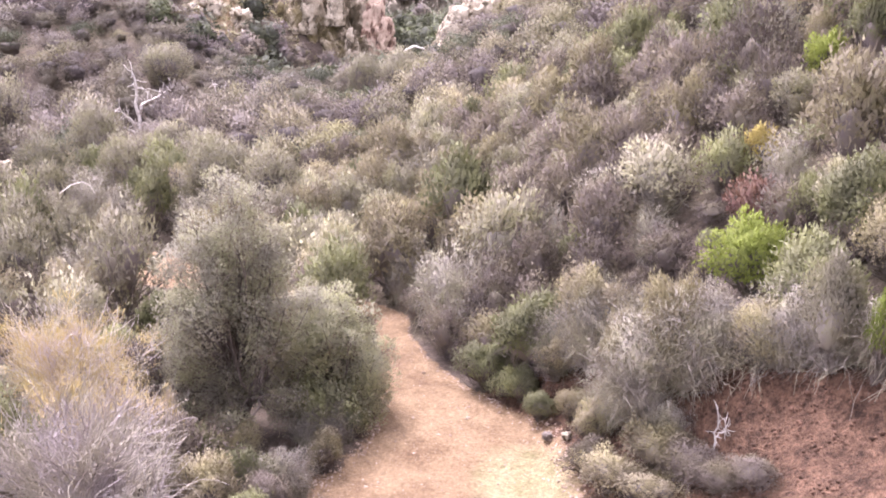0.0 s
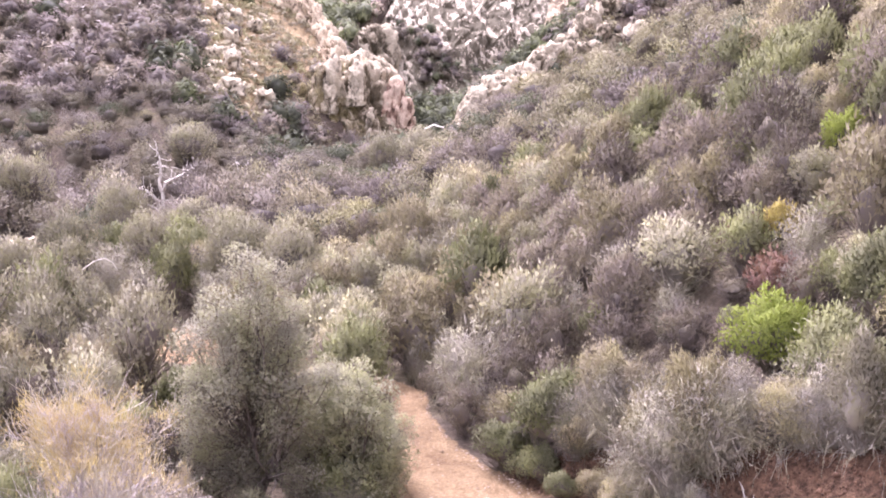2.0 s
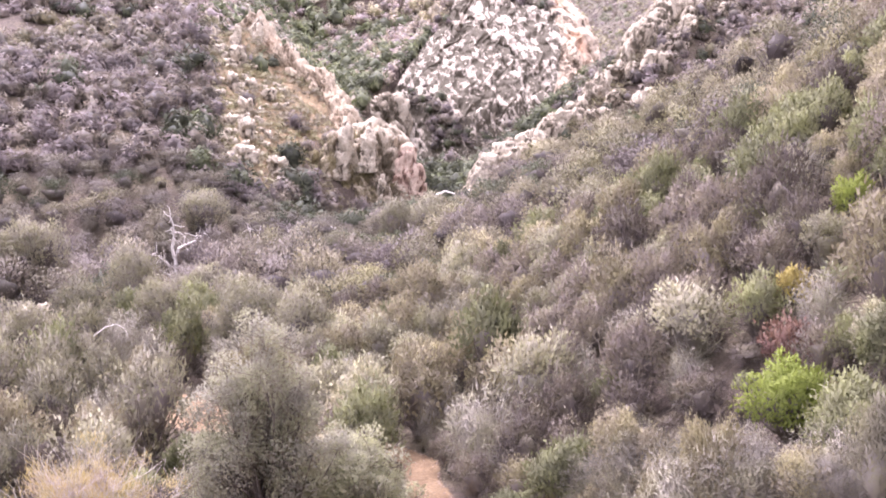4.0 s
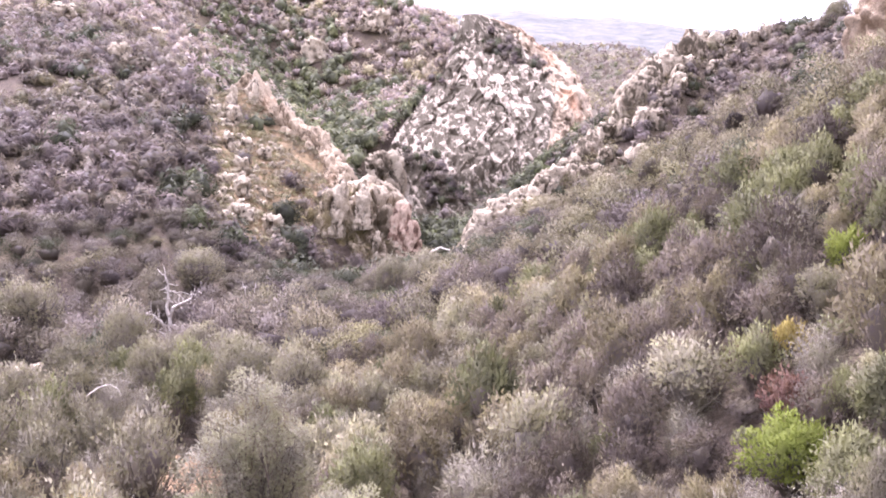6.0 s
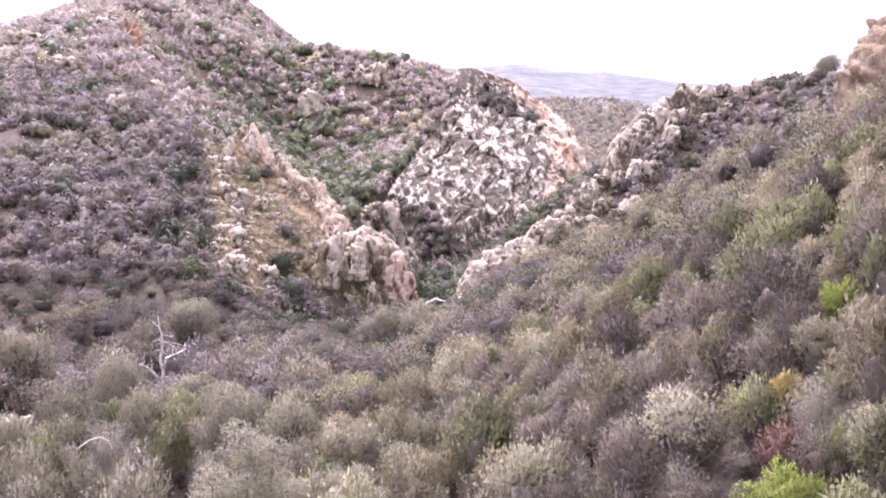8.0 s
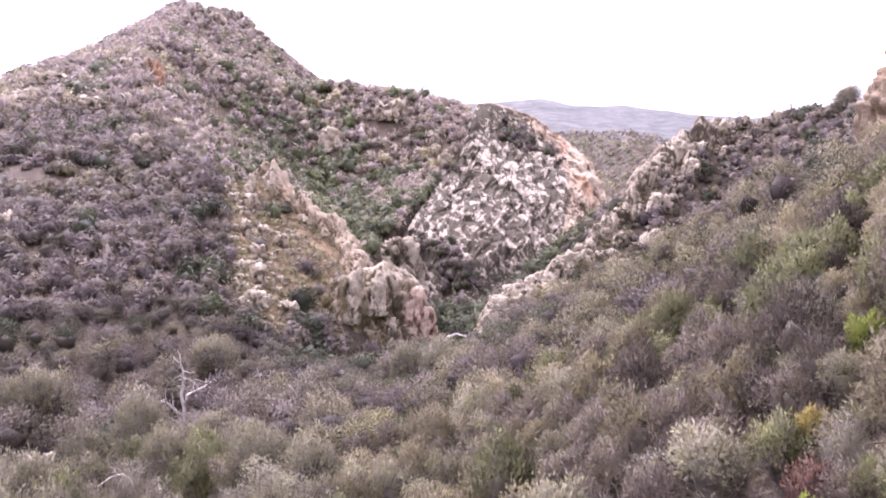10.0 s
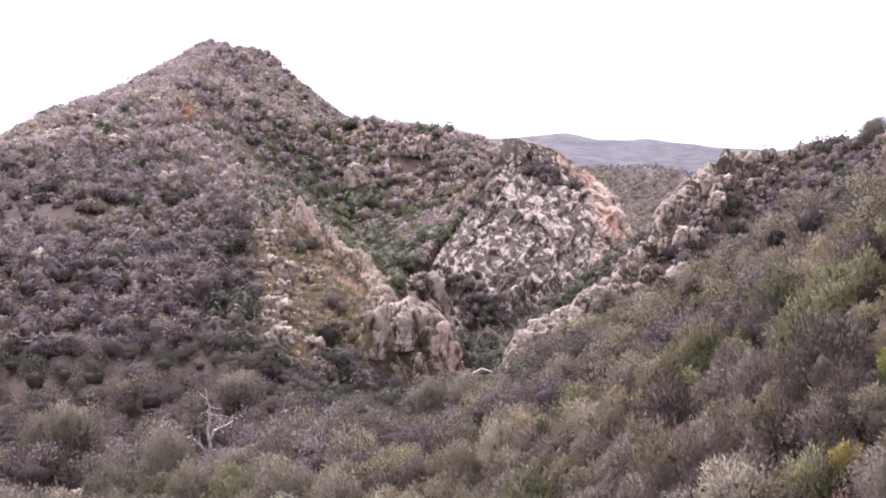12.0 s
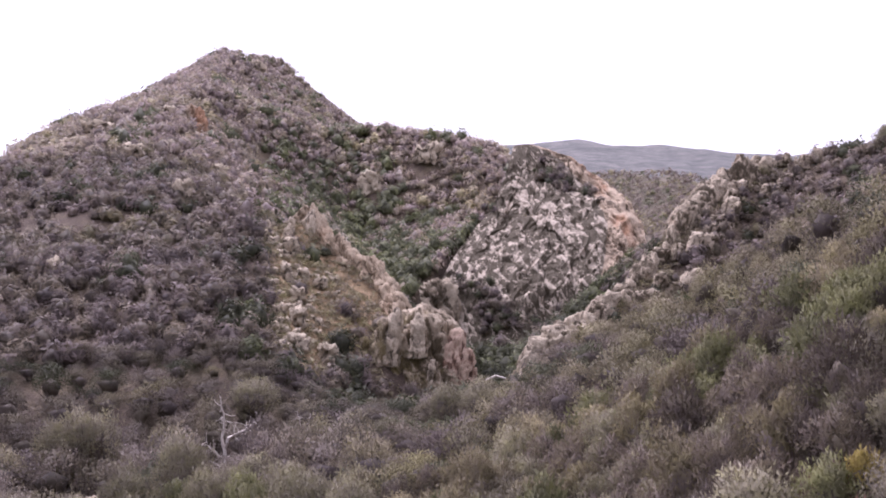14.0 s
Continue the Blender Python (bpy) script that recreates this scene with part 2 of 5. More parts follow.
CANYON = [(-23, 46, -2), (-19, 68, -1.8), (-14, 90, -1.6), (-9, 106, -1.5), (-3, 114, -2), (2, 130, -3.5), (9, 152, -4), (22, 200, 0), (36, 250, 10), (52, 330, 25), (62, 430, 42)]
NEAR_HILL = [(40, 518, 80), (52, 512, 80), (70, 495, 76.5), (84, 480, 73.5), (110, 465, 66), (140, 440, 60)]
FAR_RANGE = [(-500, 1500, 238), (30, 1400, 254), (84, 1398, 256), (134, 1394, 248), (192, 1386, 245), (257, 1376, 232), (311, 1365, 224), (386, 1346, 217), (463, 1321, 222), (900, 1200, 262), (1500, 900, 250)]
LOOKOUT = [(-70, -60, 30), (-18, -12, 11), (0, 0.3, 8.3), (9, -2, 9.5), (24, 6, 15), (36, 32, 23)]
BANK = [(3.6, 20.0, 1.5), (4.9, 17.6, 2.1), (6.1, 16.4, 2.7), (8.2, 14.4, 3.6), (12, 9, 6)]
TRAIL = [(0.3, 13, 2.8), (0.1, 16, 2.6), (0.4, 18, 2.15), (0.05, 19.3, 1.6), (-0.45, 20.8, 1.15), (-1.0, 22.7, 0.7), (-1.4, 24.5, 0.5), (-1.6, 26.7, 0.5), (-5, 30, 0.5), (-10.2, 32.3, 1.5), (-12.4, 34.3, 1.5), (-20, 38, 0.6)]


def land(X, Y):
    X, Y = np.asarray(X, float), np.asarray(Y, float)
    far = np.hypot(X, Y)
    z = -0.6 - 0.9 * np.exp(-((X + 22) ** 2 + (Y - 48) ** 2) / 500) + 0.15 * wave(X, Y, 14, 3)
    z = z - 5.0 * np.clip((Y - 110) / 20, 0, 1) * np.clip((260 - Y) / 40, 0, 1) * np.exp(-((X - 2) / 30) ** 4)
    z = z + np.clip((17.5 - Y) * 0.1, 0, 0.5) + np.exp(-((X + 6.2) / 2.8) ** 2 - ((Y - 10.8) / 3) ** 2) * 3.3
    z = z + np.clip(far - 450, 0, 3000) * 0.012 * (1 + wave(X, Y, 700, 5)) + 0.6 * np.exp(-((X + 0.5) / 9) ** 2 - ((Y - 22) / 9) ** 2)
    west = 0.36 * (-0.35 * X + 0.94 * Y - 72) + 2.2 * wave(X, Y, 55, 11) * np.clip((Y - 80) / 40, 0, 1)
    west = west - 19 * np.clip((X + 98) / 36, 0, 1) * np.clip((Y - 225) / 80, 0, 1)
    west = west + 3.5 * np.exp(-((X + 0.42 * Y - 17) / 14) ** 2) * np.clip((Y - 160) / 50, 0, 1)
    west = np.minimum(west, ravine(X, Y, SIDE_RAVINE, 0.75, 0.34) + np.clip(Y - 228, 0, 200) * 0.5)
    west = np.minimum(west, ravine(X, Y, CANYON, 0.6 + 0.3 * np.clip((Y - 205) / 30, 0, 1), 0.03))
    cliff_foot = (X > -22.5 + 0.36 * (Y - 184)) & (X < 20 + 0.1 * (Y - 176)) & (Y > 150) & (Y < 236)
    west = np.where(cliff_foot, np.minimum(west, np.maximum((Y - 186) * 0.85 - 6, -6.0)), west)
    west = np.minimum(west, brow(X, Y, SKYLINE_WEST, 0.5, 0.1))
    west = np.minimum(west, brow(X, Y, SKYLINE_NORTH, 0.45, 0.22))
    d, h, side = nearest(X, Y, SPINE)
    west = np.maximum(west, h - 1.2 - np.where(side, 1.3, 0.4 + 0.9 * np.clip((124 - Y) / 5, 0, 1)) * d)
    z = np.maximum(z, west)
    s = X - 2.5 + 0.12 * (Y - 16)
    spur = np.minimum(0.5 * s + 0.006 * s * np.abs(s), brow(X, Y, SPUR, 0.65, 0.6))
    spur = spur + 0.5 * wave(X, Y, 16, 21) * np.clip(spur / 2, 0, 1)
    z = np.maximum(z, spur)
    z = np.maximum(z, ridge(X, Y, CRAG_RIDGE, 1.5, 0.8) + 1.0 * wave(X, Y, 12, 9) * np.clip(z, 0, 1))
    z = np.maximum(z, ridge(X, Y, NEAR_HILL, 0.4, 0.4) + 2 * wave(X, Y, 70, 31))
    z = np.maximum(z, ridge(X, Y, FAR_RANGE, 0.3, 0.27) + 4 * wave(X, Y, 160, 33))
    z = np.maximum(z, np.max([h - np.where(s, 0.4, 1.15) * d for d, h, s in along(X, Y, BANK)], 0))
    z = np.maximum(z, ridge(X, Y, LOOKOUT, 0.75, 0.5))
    z = z - 5.5 * np.exp(-((X + 13.5) / 7.0) ** 2 - ((Y - 100) / 9.5) ** 2)
    return z + 0.06 * wave(X, Y, 1.7, 41)


def apron_weight(X, Y):
    """1 on the open grassy slope under the rock spine, 0 outside."""
    d, _, side = nearest(X, Y, SPINE + [(-21.5, 108, 4), (-21.5, 97, 2)])
    west_edge = X + 40.5 - (140 - Y) * 0.31
    return np.clip(np.minimum(np.where(side, -d, d), np.minimum(west_edge, (Y - 92) * 0.5)) / 2.5 + 0.4, 0, 1)


def trail_weight(X, Y):
    """1 on the trail's middle, 0.5 at its edge."""
    return np.max([np.clip(1 - 0.5 * d / w, 0, 1) for d, w, _ in along(X, Y, TRAIL)], 0)
# terrain ends


def steps(first, last, lo, hi, fine, growth):
    """Places from first to last: even between lo and hi, ever wider apart outside."""
    up, down = [hi], [lo]
    while up[-1] < last:
        up.append(up[-1] + fine + growth * (up[-1] - hi))
    while down[-1] > first:
        down.append(down[-1] - fine - growth * (lo - down[-1]))
    return np.array(down[:0:-1] + list(np.arange(lo, hi, fine)) + up)


def mesh_of(name, co, faces, smooth=False):
    """A mesh from arrays of corners and of triangles or quads."""
    me = bpy.data.meshes.new(name)
    n = faces.shape[1]
    me.vertices.add(len(co))
    me.vertices.foreach_set("co", np.asarray(co, np.float32).ravel())
    me.loops.add(faces.size)
    me.loops.foreach_set("vertex_index", faces.astype(np.int32).ravel())
    me.polygons.add(len(faces))
    me.polygons.foreach_set("loop_start", np.arange(0, faces.size, n, dtype=np.int32))
    if smooth:
        me.polygons.foreach_set("use_smooth", np.ones(len(faces), bool))
    me.update(calc_edges=True)
    return me


def grid_faces(rows, cols):
    k = (np.arange(rows - 1)[:, None] * cols + np.arange(cols - 1)[None]).ravel()
    return np.stack([k, k + 1, k + cols + 1, k + cols], 1)


def build_ground():
    xs, ys = steps(-2600, 2600, -8, 9, 0.34, 0.042), steps(-1500, 3200, 12, 32, 0.34, 0.036)
    X, Y = np.meshgrid(xs, ys)
    Z = land(X, Y)
    me = mesh_of("ground", np.stack([X, Y, Z], -1).reshape(-1, 3), grid_faces(len(ys), len(xs)), True)
    x, y = X.ravel(), Y.ravel()
    bank = np.max([np.where(s, 0, np.clip(1.1 - d / 4.5, 0, 1)) for d, _, s in along(x, y, BANK)], 0)
    straw = 1.05 * np.exp(-((x - 1.75) / 1.25) ** 2 - ((y - 16.6) / 1.9) ** 2)
    for key, w in (("dirt", trail_weight(x, y)), ("bank", bank * (y < 21)), ("straw", straw), ("apron", 0.75 * apron_weight(x, y)), ("scrub", np.clip((np.hypot(x, y) - 330) / 150, 0, 1)),
                   ("far_haze", np.clip((np.hypot(x, y) - 650) / 250, 0, 1))):
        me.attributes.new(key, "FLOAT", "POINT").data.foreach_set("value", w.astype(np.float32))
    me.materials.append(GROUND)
    tagged(new("ground", me), "dry brown canyon soil with a dust-covered orange dirt trail", "ground", kind="structure")


build_ground()


# ---- rocks ----
def on_land(x, y, up=-0.05):
    return (x, y, float(land(x, y)) + up)


def ball(level):
    bm = bmesh.new()
    bmesh.ops.create_icosphere(bm, subdivisions=level, radius=1)
    bm.verts.index_update()
    co, faces = np.array([v.co[:] for v in bm.verts]), np.array([[v.index for v in f.verts] for f in bm.faces])
    bm.free()
    return co, faces


def unit(v):
    return v / (np.linalg.norm(v, axis=-1, keepdims=True) + 1e-9)


DICE = np.random.RandomState(5).uniform(size=(65536, 7))


def soft(P, size, seed, octaves=4):
    """Smooth uneven values in space, about -1 to 1, with swells of that size."""
    rs = np.random.RandomState(seed)
    out = np.zeros(len(P))
    for octave in range(octaves):
        for _ in range(6):
            k = unit(rs.normal(size=3)) * 6.283 / (size * rs.uniform(0.7, 1.5)) * 2**octave
            out += np.sin(P @ k + rs.uniform(0, 6.283)) * 0.55**octave
    return out / 4.0


def blocks(P, size, seed):
    """Rock split into blocks of that size: distance to the nearest joint, a number of its own and a tilted top for each block."""
    q = P / size + seed * 1.37
    base = np.floor(q).astype(np.int64)
    f1, f2 = np.full(len(P), 9.0), np.full(len(P), 9.0)
    own, tip = np.zeros(len(P)), np.zeros(len(P))
    for dx, dy, dz in itertools.product((-1, 0, 1), repeat=3):
        c = base + (dx, dy, dz)
        h = DICE[(c[:, 0] * 7385 ^ c[:, 1] * 19349 ^ c[:, 2] * 8349 ^ seed * 977) & 65535]
        off = q - c - h[:, :3]
        d = np.sqrt((off * off).sum(1))
        near = d < f1
        f2 = np.where(near, f1, np.minimum(f2, d))
        f1 = np.where(near, d, f1)
        own = np.where(near, h[:, 3], own)
        tip = np.where(near, (off * (h[:, 4:] - 0.5)).sum(1) * 2, tip)
    return f2 - f1, own, tip


def stone_relief(P, levels, seed, lean=0.0, tall=1.0, rough=0.12):
    """How far weathered, jointed rock stands out at each place, and the tone of the block there. levels: size and depth."""
    q = np.stack([P[:, 0] + lean * P[:, 2], P[:, 1], P[:, 2] / tall], 1)
    out, tone, share = rough * soft(P, 1.1, seed + 9), np.zeros(len(P)), 0
    for k, (size, deep) in enumerate(levels):
        w = q + np.stack([soft(P, size * 2.2, seed + 20 + k + 5 * j, 3) for j in range(3)], 1) * size * 0.3
        edge, own, tip = blocks(w, size, seed + 3 * k)
        out += deep * (own - 0.5 + 0.8 * tip - 0.6 * np.exp(-(edge / 0.11) ** 2))
        tone, share = tone + own * (1 + k), share + 1 + k
    return out, tone / share


def formation(name, place, label):
    """A rock mass that holds several named parts."""
    ob = tagged(new(name), label, "rock")
    ob.location = place
    return ob


def rock_mesh(name, co, faces, tone, material, label, category="", group="", parent=None):
    me = mesh_of(name, co, faces)
    me.attributes.new("tone", "FLOAT", "POINT").data.foreach_set("value", tone.astype(np.float32))
    me.materials.append(material)
    ob = new(name, me)
    if parent:
        ob.parent = parent
        ob.matrix_parent_inverse = Matrix.Translation(parent.location).inverted()
        return tagged(ob, label)
    return tagged(ob, label, category, group)


def crag(name, place, size, turn, seed, material, label, depth=0.28, category="rock", level=5, square=0.62, lean=0.0, parent=None):
    """A weathered, jointed rock mass of that size about its middle, its foot sunk in the slope."""
    co, faces = ball(level)
    s = np.array(size) / 2
    d = np.sign(co) * np.abs(co) ** square
    p = d * s * (1 + depth * 0.35 * soft(d, 1.6, seed))[:, None]
    big = float(np.median(s))
    out, tone = stone_relief(p, ((big * 0.85, big * depth), (big * 0.34, big * depth * 0.4)), seed, 0.3, 1.6, 0.05 * big)
    p = p + co * out[:, None]
    p[:, 0] += lean * p[:, 2]
    c, n = math.cos(radians(turn)), math.sin(radians(turn))
    p[:, :2] = p[:, :2] @ np.array([[c, n], [-n, c]])
    ob = rock_mesh(name, p, faces, tone, material, label, category, parent=parent)
    ob.location = place
    return ob


def mound(name, place, radii, height, seed, material, label, levels, power=2.6, n=300, m=150, lean=(0.0, 0.0), tall=1.7, parent=None):
    """A steep rounded knob of rock: its foot at place, its sides leaning by lean at the top."""
    v, w = np.meshgrid(np.linspace(0, 1, m), np.linspace(0, 2 * math.pi, n + 1)[:-1], indexing="ij")
    r = np.clip(1 - v**power, 0, 1) ** (1 / power)
    wide = 1 + 0.12 * soft(np.stack([np.cos(w), np.sin(w), v], -1).reshape(-1, 3), 1.3, seed + 1).reshape(v.shape)
    P = np.stack([place[0] + radii[0] * r * wide * np.cos(w) + lean[0] * v * height, place[1] + radii[1] * r * wide * np.sin(w) + lean[1] * v * height, place[2] + v * height], -1).reshape(-1, 3)
    out, tone = stone_relief(P, levels, seed, 0.25, tall)
    away = unit(np.stack([np.cos(w) * r, np.sin(w) * r, 0.2 + v**2], -1).reshape(-1, 3))
    k = (np.arange(m - 1)[:, None] * n + np.arange(n)[None]).ravel()
    j = (np.arange(m - 1)[:, None] * n + (np.arange(n)[None] + 1) % n).ravel()
    return rock_mesh(name, P + away * out[:, None], np.stack([k, j, j + n, k + n], 1), tone, material, label, "rock", parent=parent)


def rail(line, n):
    """n places evenly along a line, rounded off at its corners."""
    p = np.array(line, float)
    run = np.append(0, np.cumsum(np.linalg.norm(np.diff(p, axis=0), axis=1)))
    s = np.linspace(0, run[-1], n)
    q = np.stack([np.interp(s, run, p[:, k]) for k in range(3)], 1)
    for _ in range(max(1, n // 60)):
        q[1:-1] = (q[:-2] + 2 * q[1:-1] + q[2:]) / 4
    return q


def rib(name, line, width, seed, material, label, levels, parent, foot=3.5, n=420, m=80, jag=0.8, tall=1.6):
    """A broken wall of rock whose top runs along a line of x, y, z."""
    p = rail(line, n)
    d = unit(np.gradient(p, axis=0))
    across = unit(np.stack([d[:, 1], -d[:, 0], 0 * d[:, 0]], 1))
    u = np.linspace(0, 1, n)
    end = np.clip(9 * np.minimum(u, 1 - u), 0, 1)
    w = width * (0.8 + 0.35 * soft(p, 9, seed, 2)) * (0.45 + 0.55 * end)
    step, own, _ = blocks(p * [1, 1, 0.2], 3.2, seed + 40)
    top = p[:, 2] + jag * (own - 0.55) - (1 - end) * 1.2
    low = land(p[:, 0], p[:, 1]) - foot
    v = np.linspace(-1, 1, m)[None, :, None]
    h = 1 - np.abs(v) ** 2.4
    P = p[:, None] + across[:, None] * v * w[:, None, None]
    P[..., 2] = (low[:, None, None] + (top - low)[:, None, None] * h)[..., 0]
    P = P.reshape(-1, 3)
    out, tone = stone_relief(P, levels, seed, 0.35, tall)
    away = unit((across[:, None] * v * 1.2 + np.array([0, 0, 1.0]) * (0.25 + h)).reshape(-1, 3))
    return rock_mesh(name, P + away * out[:, None], grid_faces(n, m)[:, ::-1], tone, material, label, parent=parent)


def cliff_sheet(name, west_edge, east_edge, u0, u1, n, m, material, label, parent):
    """Part of a leaning cliff between its two edges (foot to top), with ribs that run up towards the top."""
    a, b = rail(west_edge, m)[:, None], rail(east_edge, m)[:, None]
    u = np.linspace(u0, u1, n)[None, :, None]
    v = np.linspace(0, 1, m)[:, None, None]
    P = a + (b - a) * u
    P[..., 1] -= (7.0 * np.sin(math.pi * np.clip(u, 0, 1)) ** 0.7 * (1 - 0.6 * v))[..., 0]
    P[..., 1] += (np.clip(u - 0.85, 0, 1) * 24 * (1 - v))[..., 0]
    P = P.reshape(-1, 3)
    U, V = np.broadcast_to(u, (m, n, 1)).ravel(), np.broadcast_to(v, (m, n, 1)).ravel()
    fan = np.stack([U * 30 + 1.2 * soft(P, 9, 3, 3), V * 6, 0 * U], 1)
    ribs = 1 - 2 * np.abs(soft(fan, 7.5, 14, 2)) + 0.5 * (1 - 2 * np.abs(soft(fan, 3.1, 15, 2)))
    out, tone = stone_relief(P * [1, 0.35, 1], ((6.5, 0.6), (1.9, 0.2), (0.8, 0.14)), 31, 0.5, 2.2, 0.06)
    out += ribs * 0.95 - 1.2 * np.clip(soft(P, 13, 18, 3) - 0.35, 0, 1)
    out *= np.clip((1 - V) * 7, 0.15, 1)
    return rock_mesh(name, P + np.array([0.12, -0.9, 0.42]) * out[:, None], grid_faces(m, n), tone, material, label, parent=parent)


def cliff_back(west_edge, east_edge, parent):
    """The mass of the cliff behind its sheets."""
    a, b = rail(west_edge, 40), rail(east_edge, 40)
    front, rear = np.concatenate([a, b[::-1]]) + [0, 2.5, -1.5], np.concatenate([a, b[::-1]]) + [0, 26, -3]
    k = np.arange(80)
    faces = np.stack([k, (k + 1) % 80, (k + 1) % 80 + 80, k + 80], 1)
    rock_mesh("body", np.concatenate([front, rear]), faces, np.full(160, 0.3), ROCK_FACE, "", parent=parent)


cliff = tagged(new("cliff"), "tall grey cliff of pale flakes with an orange-stained flank", "cliff")
CLIFF_WEST = [(-21.8, 181.5, -6), (-19.5, 189, 9.7), (-17.6, 194.2, 14.4), (-15.7, 201.4, 19.5), (-11.8, 211.7, 26), (-7.5, 221.9, 32.8), (-4.0, 230, 42.6), (-2.0, 236, 50.2)]
CLIFF_EAST = [(22.4, 178, -6), (24.1, 188.5, 14.6), (26.2, 196.4, 21.4), (26.8, 204.4, 27.8), (25.0, 210.7, 32.2), (22.2, 219, 36.4), (13.3, 229.7, 45.8), (7.0, 234, 49.2), (3.5, 236, 50.2)]
cliff_sheet("face", CLIFF_WEST, CLIFF_EAST, 0, 0.79, 250, 330, ROCK_FACE, "grey face covered with pale flakes and ribs", cliff)
cliff_sheet("flank", CLIFF_WEST, CLIFF_EAST, 0.79, 1, 68, 330, ROCK_ORANGE, "paler flank with an orange stain", cliff)
cliff_back(CLIFF_WEST, CLIFF_EAST, cliff)

spine = formation("rock_spine", (-27.5, 139.3, 16), "broken pale rock spine climbing the brushy hill")
rib("ridge", [(x, y, z + 0.7) for x, y, z in SPINE], 2.8, 4, ROCK_SPINE, "", ((3.4, 1.1), (1.3, 0.4), (0.6, 0.15)), spine, foot=2.5, jag=1.4)
CREST = [(-0.6, 108, 1.5), (0.3, 109.5, 4.6), (3.6, 114, 6.6), (7.5, 119.8, 7.9), (11.8, 126.4, 10.6), (15.4, 132, 13.2), (20, 138.5, 17.2), (24.4, 144, 22.4), (27.2, 149.6, 26.2), (31, 153.9, 29.6), (36, 157.9, 32.8), (41.5, 161.8, 34.6), (47, 161, 34)]
crest = formation("rock_crest", (15.4, 132, 10), "cracked pale rock crest sloping down into the canyon")
rib("ridge", [(x, y, z + 0.6) for x, y, z in CREST], 4.8, 8, ROCK_PALE, "", ((5.5, 0.7), (2.0, 0.45), (0.9, 0.2)), crest, foot=6, n=560, jag=1.4, tall=2.2)
knob = formation("rock_outcrop", (-13.8, 115.2, -3), "big rounded outcrop of lichen-dark rock with pale blocks")
mound("dome", (-13.8, 115.2, -5.0), (7.3, 7.4), 14.2, 12, ROCK_KNOB, "dark lichen-stained dome", ((4.6, 1.2), (1.7, 0.5), (0.75, 0.2)), 3.0, 300, 150, (-0.04, 0.1), parent=knob)
for k, (x, y, low, top, w) in enumerate(((-17.9, 110.4, 2.5, 8.4, 1.0), (-16.4, 110.6, 2.5, 9.7, 1.15), (-20.0, 110.2, 1.0, 6.3, 0.95), (-13.1, 109.5, 3.5, 8.7, 1.0), (-11.4, 107.6, -1.0, 3.3, 0.45), (-9.2, 112.4, -1.5, 6.9, 1.7), (-7.8, 111.6, -2.0, 4.6, 1.3))):
    mound("block", (x, y, low), (w, w), top - low, 70 + k, ROCK_PINK if x > -9.5 else ROCK_KNOB if k in (0, 2) else ROCK_WHITE, "rust-stained block at the knob's flank" if x > -9.5 else "pale rounded block on the rocky knob",
          ((1.5, 0.35), (0.6, 0.12)), 2.8, 54, 40, (0.12, 0.06), 1.6, knob)
for k, (x, y, low, top, w) in enumerate(((0.9, 108.0, -0.5, 6.0, 1.7), (3.2, 110.6, 1.0, 7.3, 1.9), (5.9, 114.6, 3.0, 8.0, 2.0))):
    mound("block", (x, y, low), (w, w * 1.2), top - low, 90 + k, ROCK_WHITE, "cracked white block at the crest's snout", ((1.7, 0.5), (0.75, 0.2)), 3.4, 64, 44, (0.08, 0.1), 0.8, crest)
for k, (x, y, low, top, w) in enumerate(((-39.8, 137, 15, 22.9, 1.0), (-36.6, 139.5, 17, 23.8, 1.1), (-35.8, 131.5, 14, 19.9, 0.9), (-34.3, 143, 17.5, 25.4, 1.7))):
    mound("pinnacle", (x, y, low), (w, w * 1.2), top - low, 110 + k, ROCK_WHITE, "pale pinnacle at the head of the spine", ((1.6, 0.5), (0.65, 0.2)), 2.0, 54, 44, (0.1, 0.1), 1.9, spine)


def crest_slabs():
    """Leaning slabs that break out of the brush on the near side of the crest."""
    rs = np.random.RandomState(23)
    for k, p in enumerate(rail(CREST, 34)[3:]):
        off = rs.uniform(0.5, 7.5)
        x, y = p[0] + off * 0.75 + rs.normal() * 0.6, p[1] - off * 0.65
        w, h = rs.uniform(1.6, 3.6), rs.uniform(2.2, 4.6)
        crag("block", (x, y, float(land(x, y)) + 0.18 * h), (w, 2.2, h), rs.uniform(-25, 25), 400 + k, ROCK_PALE if k % 3 else ROCK_WHITE, "leaning pale slab", 0.3, level=4, square=0.55, lean=0.3, parent=crest)


crest_slabs()
